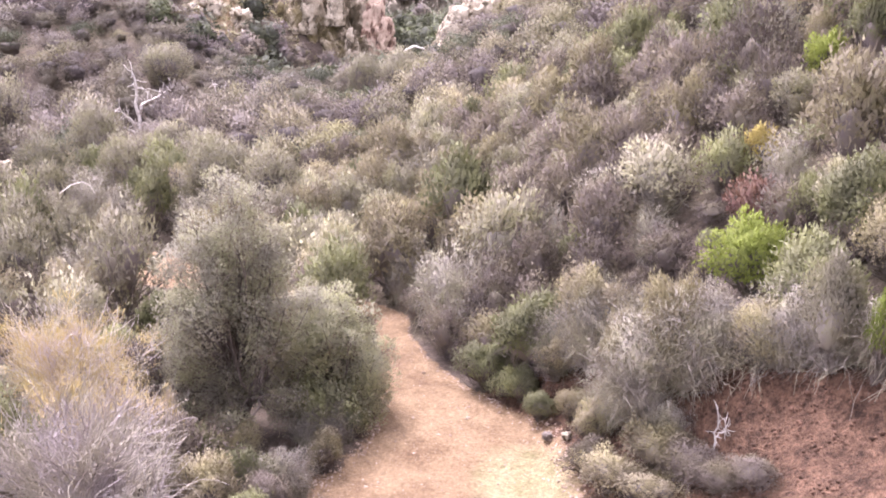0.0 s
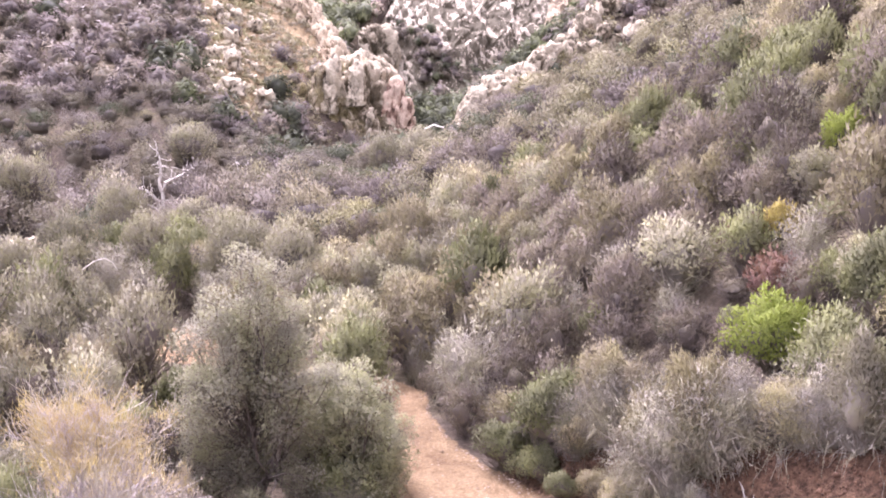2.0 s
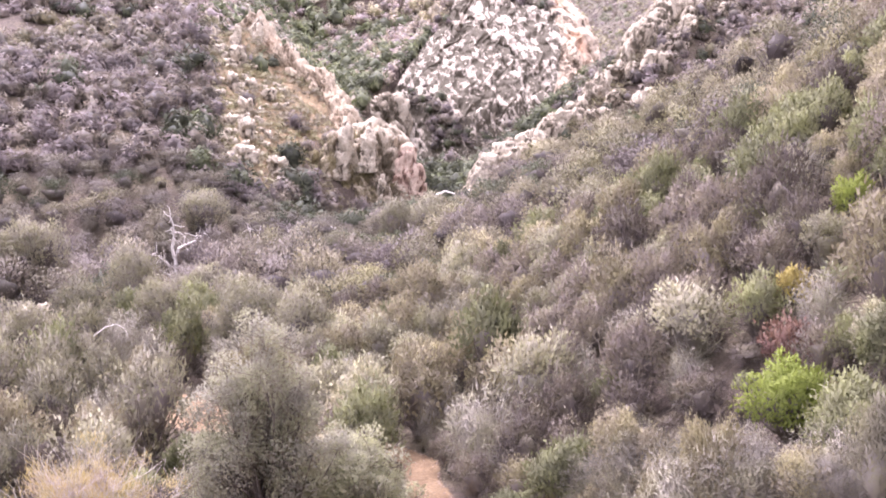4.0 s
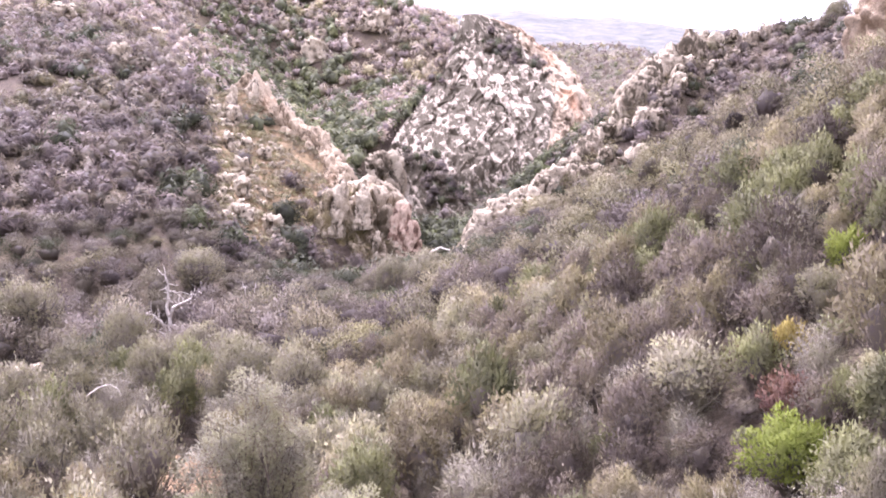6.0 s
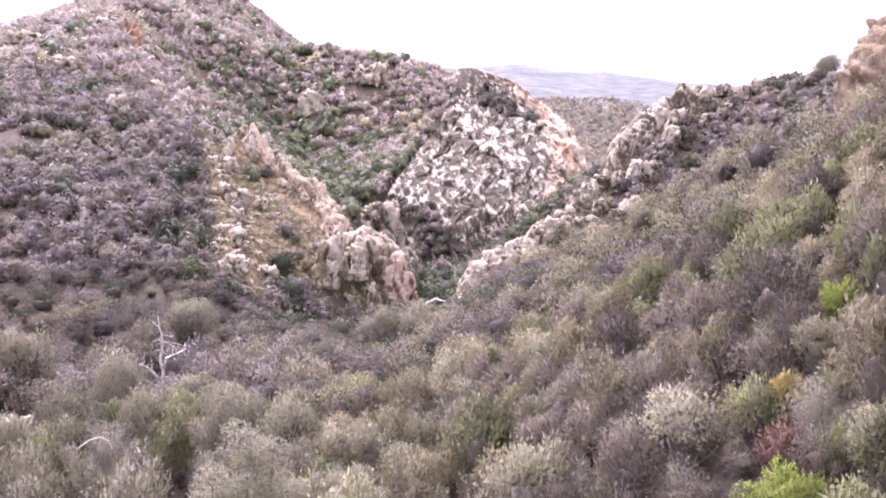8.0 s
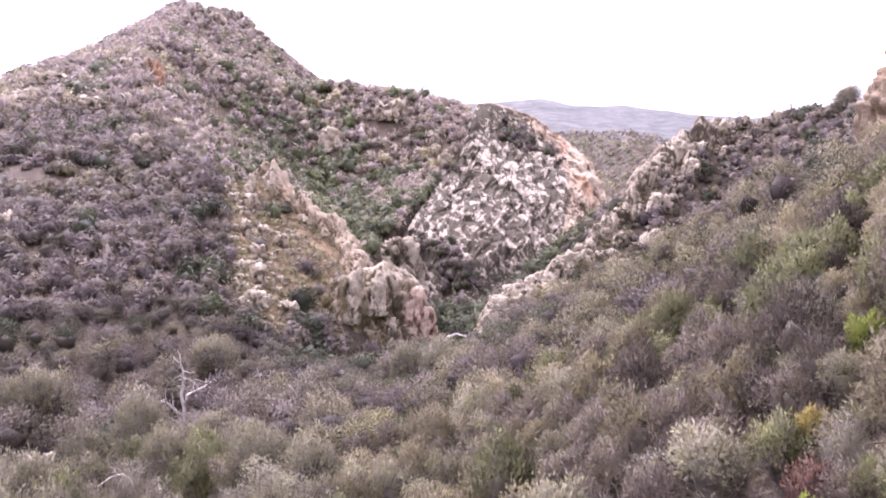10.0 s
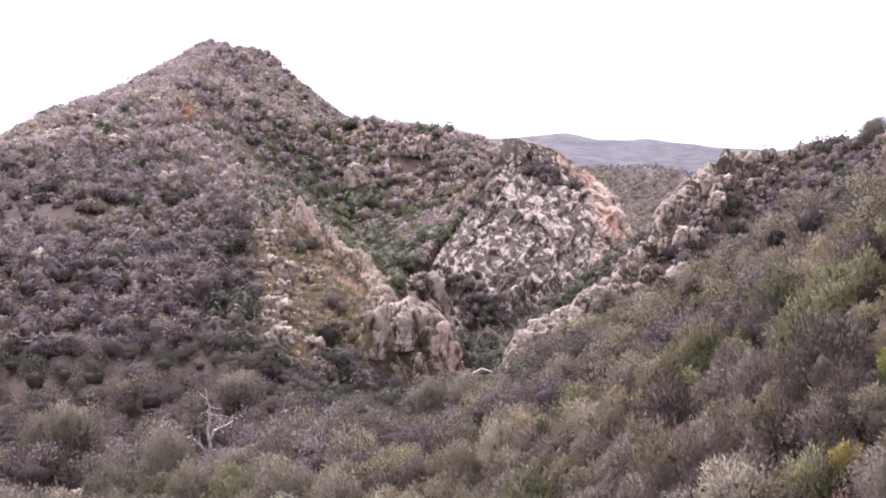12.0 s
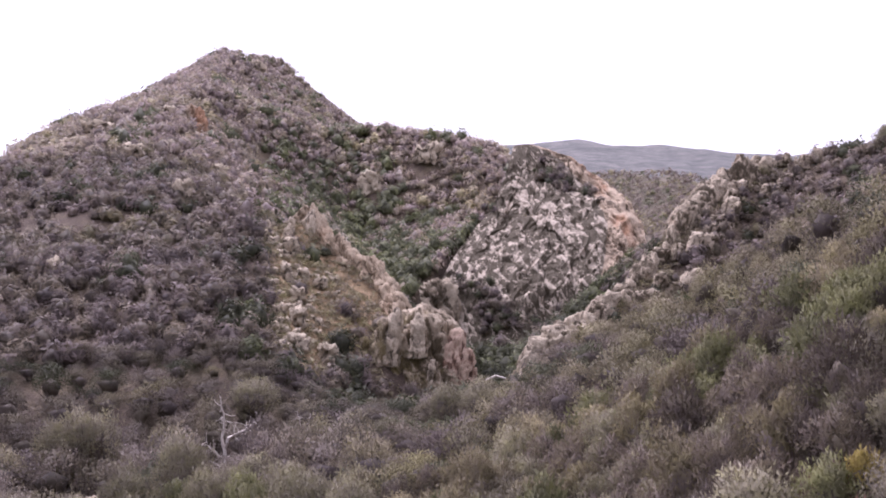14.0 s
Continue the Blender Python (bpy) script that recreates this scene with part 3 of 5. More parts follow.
LEDGES = [  # x, y, size
    (-75.6, 206, (3.2, 3, 7)), (-74.0, 204.5, (2.8, 3, 6)), (-73.0, 202.5, (2.4, 2.5, 5)), (-82, 206, (5, 3, 3)), (-72.5, 165, (5, 4, 3)), (-51.5, 136, (3, 2.5, 3)), (-25.5, 247, (8, 5, 6)),
    (-40.2, 241.5, (6, 4, 6)), (-60, 175, (3, 2.5, 3)), (-92, 190, (6, 4, 3)), (-24.5, 97, (2.5, 2, 2)), (-22, 101, (2.5, 2, 2.2)),
    (-26, 104, (2, 1.6, 2.6)), (-52, 98, (2, 1.6, 1.8)), (-75, 267, (5, 3, 2.5)), (-82, 268, (5, 3, 2)), (-69, 271, (4, 3, 2)),
    (-96.7, 328.5, (6, 4, 4)), (-28, 112, (1.6, 1.4, 2)), (-31, 118, (2, 1.5, 2.4)), (-27, 120, (1.6, 1.4, 1.8)), (-33, 127, (2, 1.6, 2.6)), (-88, 172, (4, 3, 2.5)),
]
for k, (x, y, size) in enumerate(LEDGES):
    ob = crag("rock_ledge", (x, y, float(land(x, y)) + size[2] * (0.1 if k < 3 else 0.3)), [1.05 * v for v in size], 25 * k, 61 + k, ROCK_ORANGE if k < 3 else ROCK_WHITE, "small weathered ledge among hillside brush", 0.5, level=4)
    tagged(ob, group="ledges of the hillside")


def apron_stones():
    """Pale stones in two broken trains down the grassy apron, and along the gully below it."""
    rs = np.random.RandomState(17)
    made = 0
    for line, count, big, spread in (([(-37.5, 132, 0), (-32, 119, 0), (-28.5, 110, 0), (-26.3, 99, 0), (-25, 95, 0)], 46, 1.25, 1.1), ([(-29, 124, 0), (-25.6, 112, 0), (-25, 101, 0)], 22, 0.8, 1.0),
                                     ([(-24.5, 94.5, 0), (-21.6, 88, 0), (-19.3, 80, 0)], 34, 0.42, 0.3), ([(-31, 128, 0), (-24.5, 121, 0)], 12, 0.9, 1.5)):
        for p in rail(line, count):
            x, y = p[0] + rs.normal() * spread, p[1] + rs.normal() * spread
            s = big * rs.uniform(0.45, 1.15)
            ob = crag("apron_stone", (x, y, float(land(x, y)) + 0.12 * s), (s * rs.uniform(0.8, 1.5), s, s * rs.uniform(0.7, 1.5)), rs.uniform(0, 180), 300 + made % 40, ROCK_WHITE, "pale stone in dry hillside grass", 0.5, level=3, square=0.8)
            tagged(ob, group="stones of the grassy apron")
            made += 1


crag("rock_outcrop", (-17.2, 183, 7.4), (7.5, 7, 13), 10, 57, ROCK_PALE, "pale outcrop at the foot of the cliff", 0.4, square=0.75)
crag("rock_bluff", (39.6, 79, 20.2), (15, 12, 17), 20, 51, ROCK_BLUFF, "rounded brown-grey bluff above the brush", 0.2, level=6, square=0.8)
for k, (x, y, size) in enumerate(((-23.3, 47.8, 2.6), (-24.4, 47.0, 1.7), (-22.2, 46.4, 1.3), (-24.6, 48.8, 1.8))):
    crag("creek_boulder", on_land(x, y, 0.3), (size, size * 0.8, size * 0.8), 20 + 50 * k, 52 + k, ROCK_WHITE, "pale boulder in the dry creek bed", 0.45, level=4)


# ---- brush ----
def sprigs(rs, at, axis, length, width):
    """A thin triangle at each place, along its axis."""
    n = len(at)
    side = np.cross(axis, rs.normal(size=(n, 3)))
    side /= np.linalg.norm(side, axis=1)[:, None] + 1e-9
    L, W = length * rs.uniform(0.6, 1.3, (n, 1)), width * rs.uniform(0.6, 1.3, (n, 1))
    co = np.stack([at - side * W / 2, at + side * W / 2, at + axis * L], 1).reshape(-1, 3)
    return co, np.arange(3 * n).reshape(-1, 3)


def dome(rs, n, low=-0.15):
    """Directions over the upper part of a ball."""
    z, a = rs.uniform(low, 1, n), rs.uniform(0, 6.283, n)
    r = np.sqrt(1 - z * z)
    return np.stack([r * np.cos(a), r * np.sin(a), z], 1)


TONES = np.array([(0.29, 0.26, 0.2), (0.235, 0.213, 0.132), (0.255, 0.22, 0.18), (0.115, 0.122, 0.075), (0.165, 0.138, 0.12), (0.14, 0.152, 0.08), (0.3, 0.268, 0.165), (0.202, 0.168, 0.147), (0.265, 0.233, 0.158)])


def thicket(name, label, x, y, radius, kinds, leaves, level, seed, low=1.0, dim=1.0, z=None):
    """Distant brush past counting: for every plant an uneven inner core, toned dark for shade, with sprigs of leaves
    all over it.
    """
    rs = np.random.RandomState(seed)
    n = len(x)
    foot = np.stack([x, y, land(x, y) if z is None else z], 1)
    size = np.stack([radius * rs.uniform(0.85, 1.15, n), radius * rs.uniform(0.85, 1.15, n), radius * rs.uniform(0.8, 1.3, n) * low], 1)[:, None]
    phase = rs.uniform(0, 6, (n, 3, 1))

    def lumpy(d):
        return 1 + 0.3 * np.sin(d[..., 0] * 4.2 + phase[:, 0]) * np.sin(d[..., 1] * 4.2 + phase[:, 1]) + 0.17 * np.sin(d[..., 2] * 6 + d[..., 0] * 5 + phase[:, 2])

    raise_by = np.array([0, 0, 0.45]) * size
    d = dome(rs, n * leaves, -0.3).reshape(n, leaves, 3)
    at = foot[:, None] + d * size * (rs.uniform(0.86, 1.06, (n, leaves)) * lumpy(d))[..., None] + raise_by
    out = unit(d + rs.normal(size=d.shape) * 0.5 + np.array([0, 0, 0.25])).reshape(-1, 3)
    at = at.reshape(-1, 3)
    axis = unit(np.cross(out, rs.normal(size=out.shape)))
    side = np.cross(out, axis)
    ln = np.repeat(radius, leaves)[:, None] * (0.44 if level else 0.5) * (60 / leaves) ** 0.38 * rs.uniform(0.6, 1.3, (len(out), 1))
    co = [np.stack([at - axis * ln * 0.6 - side * ln * 0.5, at + axis * ln * 0.2 - side * ln * 0.3, at + axis * ln * 0.6 + side * ln * 0.6], 1).reshape(-1, 3)]
    faces = [np.arange(3 * len(out)).reshape(-1, 3)]
    soft = [np.repeat(unit(d.reshape(-1, 3) + out * 0.25), 3, 0)]
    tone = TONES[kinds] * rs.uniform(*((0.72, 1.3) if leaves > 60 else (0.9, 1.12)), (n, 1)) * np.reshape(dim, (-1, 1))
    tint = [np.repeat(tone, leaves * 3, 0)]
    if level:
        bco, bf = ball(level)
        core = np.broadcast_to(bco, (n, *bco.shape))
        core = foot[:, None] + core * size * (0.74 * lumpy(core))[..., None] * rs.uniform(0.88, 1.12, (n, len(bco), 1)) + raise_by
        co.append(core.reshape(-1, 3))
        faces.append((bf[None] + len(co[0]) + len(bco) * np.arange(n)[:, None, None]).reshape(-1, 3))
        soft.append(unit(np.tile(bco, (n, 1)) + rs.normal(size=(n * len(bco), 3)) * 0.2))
        # The core repeats the leaf tone at 0.6, painting the shade inside each plant.
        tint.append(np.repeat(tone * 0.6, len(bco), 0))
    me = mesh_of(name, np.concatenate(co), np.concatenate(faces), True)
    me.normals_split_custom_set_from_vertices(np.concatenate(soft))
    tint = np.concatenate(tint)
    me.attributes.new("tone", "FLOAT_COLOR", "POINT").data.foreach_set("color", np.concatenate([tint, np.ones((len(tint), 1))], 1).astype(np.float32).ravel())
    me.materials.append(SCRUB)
    return tagged(new(name, me), label, "brush", kind="stuff")


def scattered(rs, x0, x1, y0, y1, gap):
    xs, ys = np.meshgrid(np.arange(x0, x1, gap), np.arange(y0, y1, gap))
    x, y = xs.ravel() + rs.uniform(-0.5, 0.5, xs.size) * gap, ys.ravel() + rs.uniform(-0.5, 0.5, xs.size) * gap
    return x, y


def seen_sector(x, y, lo, hi):
    r, a = np.hypot(x, y), np.degrees(np.arctan2(x, y))
    return (r > lo) & (r < hi) & (a > -36) & (a < 31)


def bare(x, y):
    """The grassy apron below the rock spine, and the rock faces themselves."""
    apron = apron_weight(x, y)
    cliff = ((x > -22 + (y - 184) * 0.36) & (x < 26 - np.clip(y - 205, 0, 99) * 0.5) & (y > 180) & (y < 238))
    rocks = np.maximum(np.clip(1.7 - ravine(x, y, flat(SPINE), 0.5, 0.5), 0, 1), np.clip(1.5 - ravine(x + 0.8, y + 1.4, flat(CREST), 0.4, 0.4), 0, 0.9))
    for rx, ry, size in LEDGES:
        rocks = np.maximum(rocks, 0.97 * (np.hypot(x - rx * 0.99, y - ry * 0.99) < 0.45 * size[0] + 0.3))
    knob = np.exp(-((x + 13.2) / 8.2) ** 6 - ((y - 112.5) / 6) ** 6)
    return np.maximum(np.maximum(np.minimum(apron * 1.3, 0.93), cliff * 0.93), np.maximum(rocks, knob))


def flat(line):
    return [(x, y, 0) for x, y, _ in line]


def far_brush():
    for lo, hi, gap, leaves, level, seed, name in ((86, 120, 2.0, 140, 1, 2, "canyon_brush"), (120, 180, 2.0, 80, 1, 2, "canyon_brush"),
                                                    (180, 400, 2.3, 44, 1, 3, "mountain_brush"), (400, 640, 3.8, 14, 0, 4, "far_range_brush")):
        rs = np.random.RandomState(seed)
        x, y = scattered(rs, -hi * 0.62, hi * 0.55, lo * 0.8, hi, gap)
        keep = seen_sector(x, y, lo, hi) & (rs.uniform(size=x.size) > bare(x, y)) & (trail_weight(x, y) < 0.3)
        if lo == 400:
            keep &= (x > -60)
        if lo == 180:
            keep &= (brow(x, y, flat(SKYLINE_NORTH), 1, 0) > -7) & (brow(x, y, flat(SKYLINE_WEST), 1, 0) > -7) & (x < 48 + 0.1 * y)
        keep &= (lo < 120) | (lo == 400) | (ravine(x, y, flat(SIDE_RAVINE), 1, 1) < 16) | (x > -22) | (rs.uniform(size=x.size) > 0.75 * np.clip(wave(x, y, 34, 90) * 1.6 - 0.2, 0, 1))
        x, y = x[keep], y[keep]
        patch = wave(x, y, 22, 60 + seed) + rs.normal(size=x.size) * 0.35
        mix = np.digitize(patch, [-0.6, -0.25, 0.1, 0.35, 0.6, 0.8])
        kinds = np.array([7, 7, 4, 7, 4, 7, 3])[mix]
        kinds = np.where((wave(x, y, 48, 66) + rs.normal(size=x.size) * 0.25 > 0.3) & (lo > 86), np.where(patch > 0.3, 8, 2), kinds)
        if lo < 400:
            moist = np.clip((275 - y) / 60, 0.2, 1) * np.exp(-(ravine(x, y, flat(SIDE_RAVINE), 1, 1) / 18) ** 2) + np.exp(-(ravine(x, y, flat(CANYON), 1, 1) / 9) ** 2)
            kinds = np.where(rs.uniform(size=x.size) < moist * 0.85, np.where(patch > 0.35, 5, 3), kinds)
        if lo == 400:
            kinds = np.array([1, 4, 4, 7, 3, 4, 1])[mix]
        wet = np.isin(kinds, (3, 5)) & (lo > 48) & (lo < 400)
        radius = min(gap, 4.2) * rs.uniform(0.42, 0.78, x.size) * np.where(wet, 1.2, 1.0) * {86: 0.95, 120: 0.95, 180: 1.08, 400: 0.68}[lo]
        # From 180 m on the leaf tone is raised, carrying the haze of distance.
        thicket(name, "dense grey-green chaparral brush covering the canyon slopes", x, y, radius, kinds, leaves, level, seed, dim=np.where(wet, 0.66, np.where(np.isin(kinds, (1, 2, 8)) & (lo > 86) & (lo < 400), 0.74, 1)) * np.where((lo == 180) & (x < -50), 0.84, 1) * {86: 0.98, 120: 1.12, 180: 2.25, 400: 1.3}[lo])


def hillside_grass():
    """Low dry tufts on the open apron below the spine and along the bare crests."""
    rs = np.random.RandomState(8)
    x, y = scattered(rs, -50, 45, 85, 170, 0.85)
    keep = seen_sector(x, y, 86, 175) & (bare(x, y) > 0.25) & (bare(x, y) < 0.94)
    x, y = x[keep], y[keep]
    thicket("dry_grass", "low dry grass tufts on the stony apron", x, y, rs.uniform(0.25, 0.75, x.size), rs.choice([8, 6, 8, 1], x.size), 18, 0, 8, 0.6, dim=0.9)


far_brush()
hillside_grass()


def cliff_y(x, z):
    """How far off the cliff's face lies at that x and height."""
    w, e = rail(CLIFF_WEST, 200), rail(CLIFF_EAST, 200)
    xw, yw, xe, ye = (np.interp(z, q[:, 2], q[:, k]) for q in (w, e) for k in (0, 1))
    u = np.clip((x - xw) / np.maximum(xe - xw, 1), 0, 1)
    return yw + (ye - yw) * u - 7.0 * np.sin(math.pi * u) ** 0.7 * (1 - 0.6 * np.clip((z + 6) / 57, 0, 1))


def cliff_brush():
    """Low shrubs that root along the ledges and the top of the cliff."""
    rs = np.random.RandomState(12)
    spots = []
    for a, b, n, spread, out in (((-14.2, 192.5, 16.4), (4.2, 179.4, 3.6), 44, 1.3, -0.3), ((4.1, 230, 44.3), (19.9, 220, 34.2), 48, 1.5, -2.4),
                            ((7.2, 185.2, 7.9), (13.4, 185.4, 7.2), 5, 1.0, -0.5), ((-8, 216, 34), (-3, 210, 30), 5, 1.0, -0.8), ((-8, 184, 8), (2, 180, 4), 26, 2.0, -0.5)):
        u = rs.uniform(0, 1, (n, 1))
        spots.append(np.array(a) * (1 - u) + np.array(b) * u + rs.normal(size=(n, 3)) * spread * [1, 0, 0.7] + [0, -8.5, out])
    p = np.concatenate(spots)
    p[:, 1] = cliff_y(p[:, 0], p[:, 2]) - 0.2
    thicket("cliff_brush", "dark shrubs rooted along ledges of the cliff", p[:, 0], p[:, 1], rs.uniform(0.6, 1.35, len(p)), rs.choice([7, 4, 7, 3], len(p)), 90, 1, 12, z=p[:, 2])


cliff_brush()


def pale_brush():
    """Whitish shrubs scattered below the mountain's top."""
    rs = np.random.RandomState(15)
    x, y = rs.uniform(-80, -64, 42), rs.uniform(240, 262, 42)
    thicket("pale_brush", "whitish dry shrubs on the upper mountain slope", x, y, rs.uniform(0.8, 1.5, 42), np.zeros(42, int), 60, 1, 15, dim=1.9)


pale_brush()


def part(name, me, material, parent, label=""):
    """One mesh as a part of a thing or of a part."""
    if material and not me.materials:
        me.materials.append(material)
    ob = new(name, me)
    ob.parent = parent
    return tagged(ob, label)


def thing(name, place, label, category, group=""):
    ob = new(name)
    ob.empty_display_size = 0.3
    ob.location = place
    return tagged(ob, label, category, group)


def rods(a, b, ra, rb):
    """Three-sided tapered rods from places a to places b."""
    n = len(a)
    ax = unit(b - a)
    s = unit(np.cross(ax, np.where(np.abs(ax[:, 2:]) > 0.9, [[1.0, 0, 0]], [[0, 0, 1.0]])))
    t = np.cross(ax, s)
    co = []
    for p, r in ((a, ra), (b, rb)):
        for k in range(3):
            w = 2.0944 * k
            co.append(p + (s * math.cos(w) + t * math.sin(w)) * np.reshape(r, (-1, 1)))
    co = np.stack(co, 1).reshape(-1, 3)
    f = []
    for k in range(3):
        j = (k + 1) % 3
        f += [(k, j, 3 + j), (k, 3 + j, 3 + k)]
    return co, (np.array(f)[None] + 6 * np.arange(n)[:, None, None]).reshape(-1, 3)


def joined(pieces):
    co, faces, at = [], [], 0
    for c, f in pieces:
        co.append(c)
        faces.append(f + at)
        at += len(c)
    return np.concatenate(co), np.concatenate(faces)


def bent(rs, a, b, ra, rb, pieces, wobble, sag=0.0):
    """Crooked tapered rods, each in that many pieces."""
    out, n = [], len(a)
    last, dev = a, rs.normal(size=(n, 3)) * wobble
    for k in range(1, pieces + 1):
        u = k / pieces
        p = a + (b - a) * u + dev * math.sin(math.pi * u) + rs.normal(size=(n, 3)) * wobble * 0.35 * (u < 1) + np.array([0, 0, sag * math.sin(math.pi * u)])
        out.append(rods(last, p, ra + (rb - ra) * (u - 1 / pieces), ra + (rb - ra) * u))
        last = p
    return joined(out)


def leaf_mesh(rs, at, axis, length, width, out, blend=0.35):
    """Sprigs that face outwards, shaded as one soft mass."""
    co, faces = sprigs(rs, at, axis, length, width)
    p = co.reshape(-1, 3, 3)
    n = np.cross(p[:, 1] - p[:, 0], p[:, 2] - p[:, 0])
    flip = (n * out).sum(1) < 0
    p[flip] = p[flip][:, [1, 0, 2]]
    me = mesh_of("crown", p.reshape(-1, 3), faces)
    n = unit(np.where(flip[:, None], -n, n))
    me.normals_split_custom_set_from_vertices(np.repeat(unit(out + n * blend), 3, 0))
    return me


def bush_meshes(seed, leaves, length, width, lumps=20, spread=0.4, up=0.5, twigs=500, twig_len=0.34, bare_below=0.48, stems=2, inside=2):
    """Crown and inside (twigs, mostly about an added ball) of a shrub one metre in radius and one high; its lower part
    is bare twigs.
    """
    rs = np.random.RandomState(seed)
    d, mid = dome(rs, lumps, -0.05), np.array([0, 0, 0.4])
    c = d * rs.uniform(0.35, 0.8, (lumps, 1)) * [1, 1, 0.62]
    r = spread * rs.uniform(0.45, 1.15, lumps)

    def surface(e):
        """Where the lumps end in each direction, and which way their outside faces."""
        along_e = e @ c.T
        room = r**2 - ((c * c).sum(1) - along_e**2)
        t = np.where(room > 0, along_e + np.sqrt(np.maximum(room, 0)), 0.36)
        k = np.argmax(t, 1)
        p = e * np.max(t, 1)[:, None]
        return p, unit(unit(p - c[k]) * 0.7 + e * 0.8)

    e = unit(rs.normal(size=(leaves * 2, 3)) + [0, 0, 0.5])
    p, out = surface(e)
    at = mid + p * (rs.uniform(0.3, 1, (leaves * 2, 1)) ** 0.45 * (1.0 + 0.1 * np.abs(rs.normal(size=(leaves * 2, 1)))) if inside else rs.uniform(0.4, 1.07, (leaves * 2, 1)))
    pick = np.argsort(-(np.clip(at[:, 2] - bare_below, -1, 0.1) * 5 + rs.uniform(size=leaves * 2)))[:leaves]
    at, out, e = np.maximum(at[pick], [-9, -9, 0.04]), out[pick], e[pick]
    axis = unit(unit(np.cross(out, rs.normal(size=e.shape))) * 0.55 + out * 0.75 + rs.normal(size=e.shape) * 0.35 + [0, 0, up])
    crown = leaf_mesh(rs, at, axis, length, width, out, 0.45)
    pieces = []
    if inside:
        # Added solid ball in the twig colour stands for the crown's inner shade.
        bco, bf = ball(inside)
        p, _ = surface(bco)
        pieces = [(np.maximum(mid + p * 0.6 * rs.uniform(0.75, 1.15, (len(p), 1)), [-9, -9, bare_below - 0.2]), bf)]
    c = c + mid
    root = rs.normal(size=(lumps * stems, 3)) * [0.1, 0.1, 0]
    tip = np.repeat(c, stems, 0) + rs.normal(size=(lumps * stems, 3)) * 0.12
    stem = bent(rs, root, tip, 0.02, 0.008, stems, 0.06)
    kk = rs.randint(0, lumps, twigs)
    start = c[kk] * rs.uniform(0.3, 1.05, (twigs, 1)) * [1, 1, 0.9] + rs.normal(size=(twigs, 3)) * 0.1
    way = unit(d[kk] * [1, 1, 0.5] + rs.normal(size=(twigs, 3)) * 0.75 + [0, 0, 0.1])
    fine = sprigs(rs, start, way, twig_len, 0.012)
    return crown, mesh_of("wood", *joined([stem, fine] + pieces))


def shrub_kind(name, leaf, label, seed, **shape):
    """Three near and three farther patterns of one kind of shrub."""
    near, mid, low = [], [], []
    for k in range(3):
        for store, n, grow in ((near, 1.0, 1.0), (mid, 0.36, 1.42), (low, 0.13, 1.9)):
            q = dict(leaves=4800, length=0.075, width=0.032)
            q.update(shape)
            q["leaves"], q["length"], q["width"] = int(q["leaves"] * n), q["length"] * grow, q["width"] * grow
            q["twigs"] = int(q.get("twigs", 500) * n)
            q["inside"] = 0 if name == "dry_shrub" else 2 if store is near else 1
            crown, twig = bush_meshes(seed + k, stems=2 if store is near else 1, **q)
            crown.materials.append(leaf)
            twig.materials.append(TWIG_GREY if name in ("sage_shrub", "dry_shrub") else TWIG_SHADED)
            store.append((crown, twig))
    return dict(name=name, label=label, near=near, mid=mid, low=low)


KINDS = {
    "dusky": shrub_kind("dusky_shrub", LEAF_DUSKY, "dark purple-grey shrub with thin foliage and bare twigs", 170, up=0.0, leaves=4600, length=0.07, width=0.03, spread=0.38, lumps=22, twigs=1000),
    "sage": shrub_kind("sage_shrub", LEAF_SAGE, "pale grey-green sage shrub with bare grey twigs below", 100, up=0.1, leaves=6800, length=0.055, width=0.034, twigs=1100, bare_below=0.45),
    "chamise": shrub_kind("chamise_shrub", LEAF_CHAMISE, "olive-brown feathery chamise shrub on the slope", 110, up=0.0, leaves=5600, length=0.065, width=0.03, spread=0.36, lumps=26, bare_below=0.42, twigs=700),
    "twiggy": shrub_kind("dry_shrub", TWIG_GREY, "half-dead grey shrub of tangled bare twigs", 120, leaves=5000, up=-0.25, length=0.12, width=0.009, twigs=1500, twig_len=0.42, bare_below=0.2),
    "green": shrub_kind("green_shrub", LEAF_GREEN, "dark green leafy shrub among grey brush", 130, up=0.1, length=0.075, width=0.045, lumps=18),
    "lime": shrub_kind("sumac_bush", LEAF_LIME, "bright lime-green rounded leafy bush", 140, leaves=5200, length=0.085, width=0.055, lumps=20, spread=0.36, up=0.0, bare_below=0.35),
    "red": shrub_kind("red_shrub", LEAF_RED, "dull red-brown leafy shrub between grey brush", 150, leaves=2600, length=0.085, width=0.05, twigs=900),
    "yellow": shrub_kind("flowering_shrub", LEAF_YELLOW, "small shrub covered in yellow flowers", 155, leaves=2600, length=0.09, width=0.06, twigs=500),
    "tree": shrub_kind("scrub_tree", LEAF_VALLEY, "grey-olive bushy scrub tree in the valley", 160, up=0.1, leaves=5600, length=0.058, width=0.03, lumps=30, spread=0.3, bare_below=0.2),
}
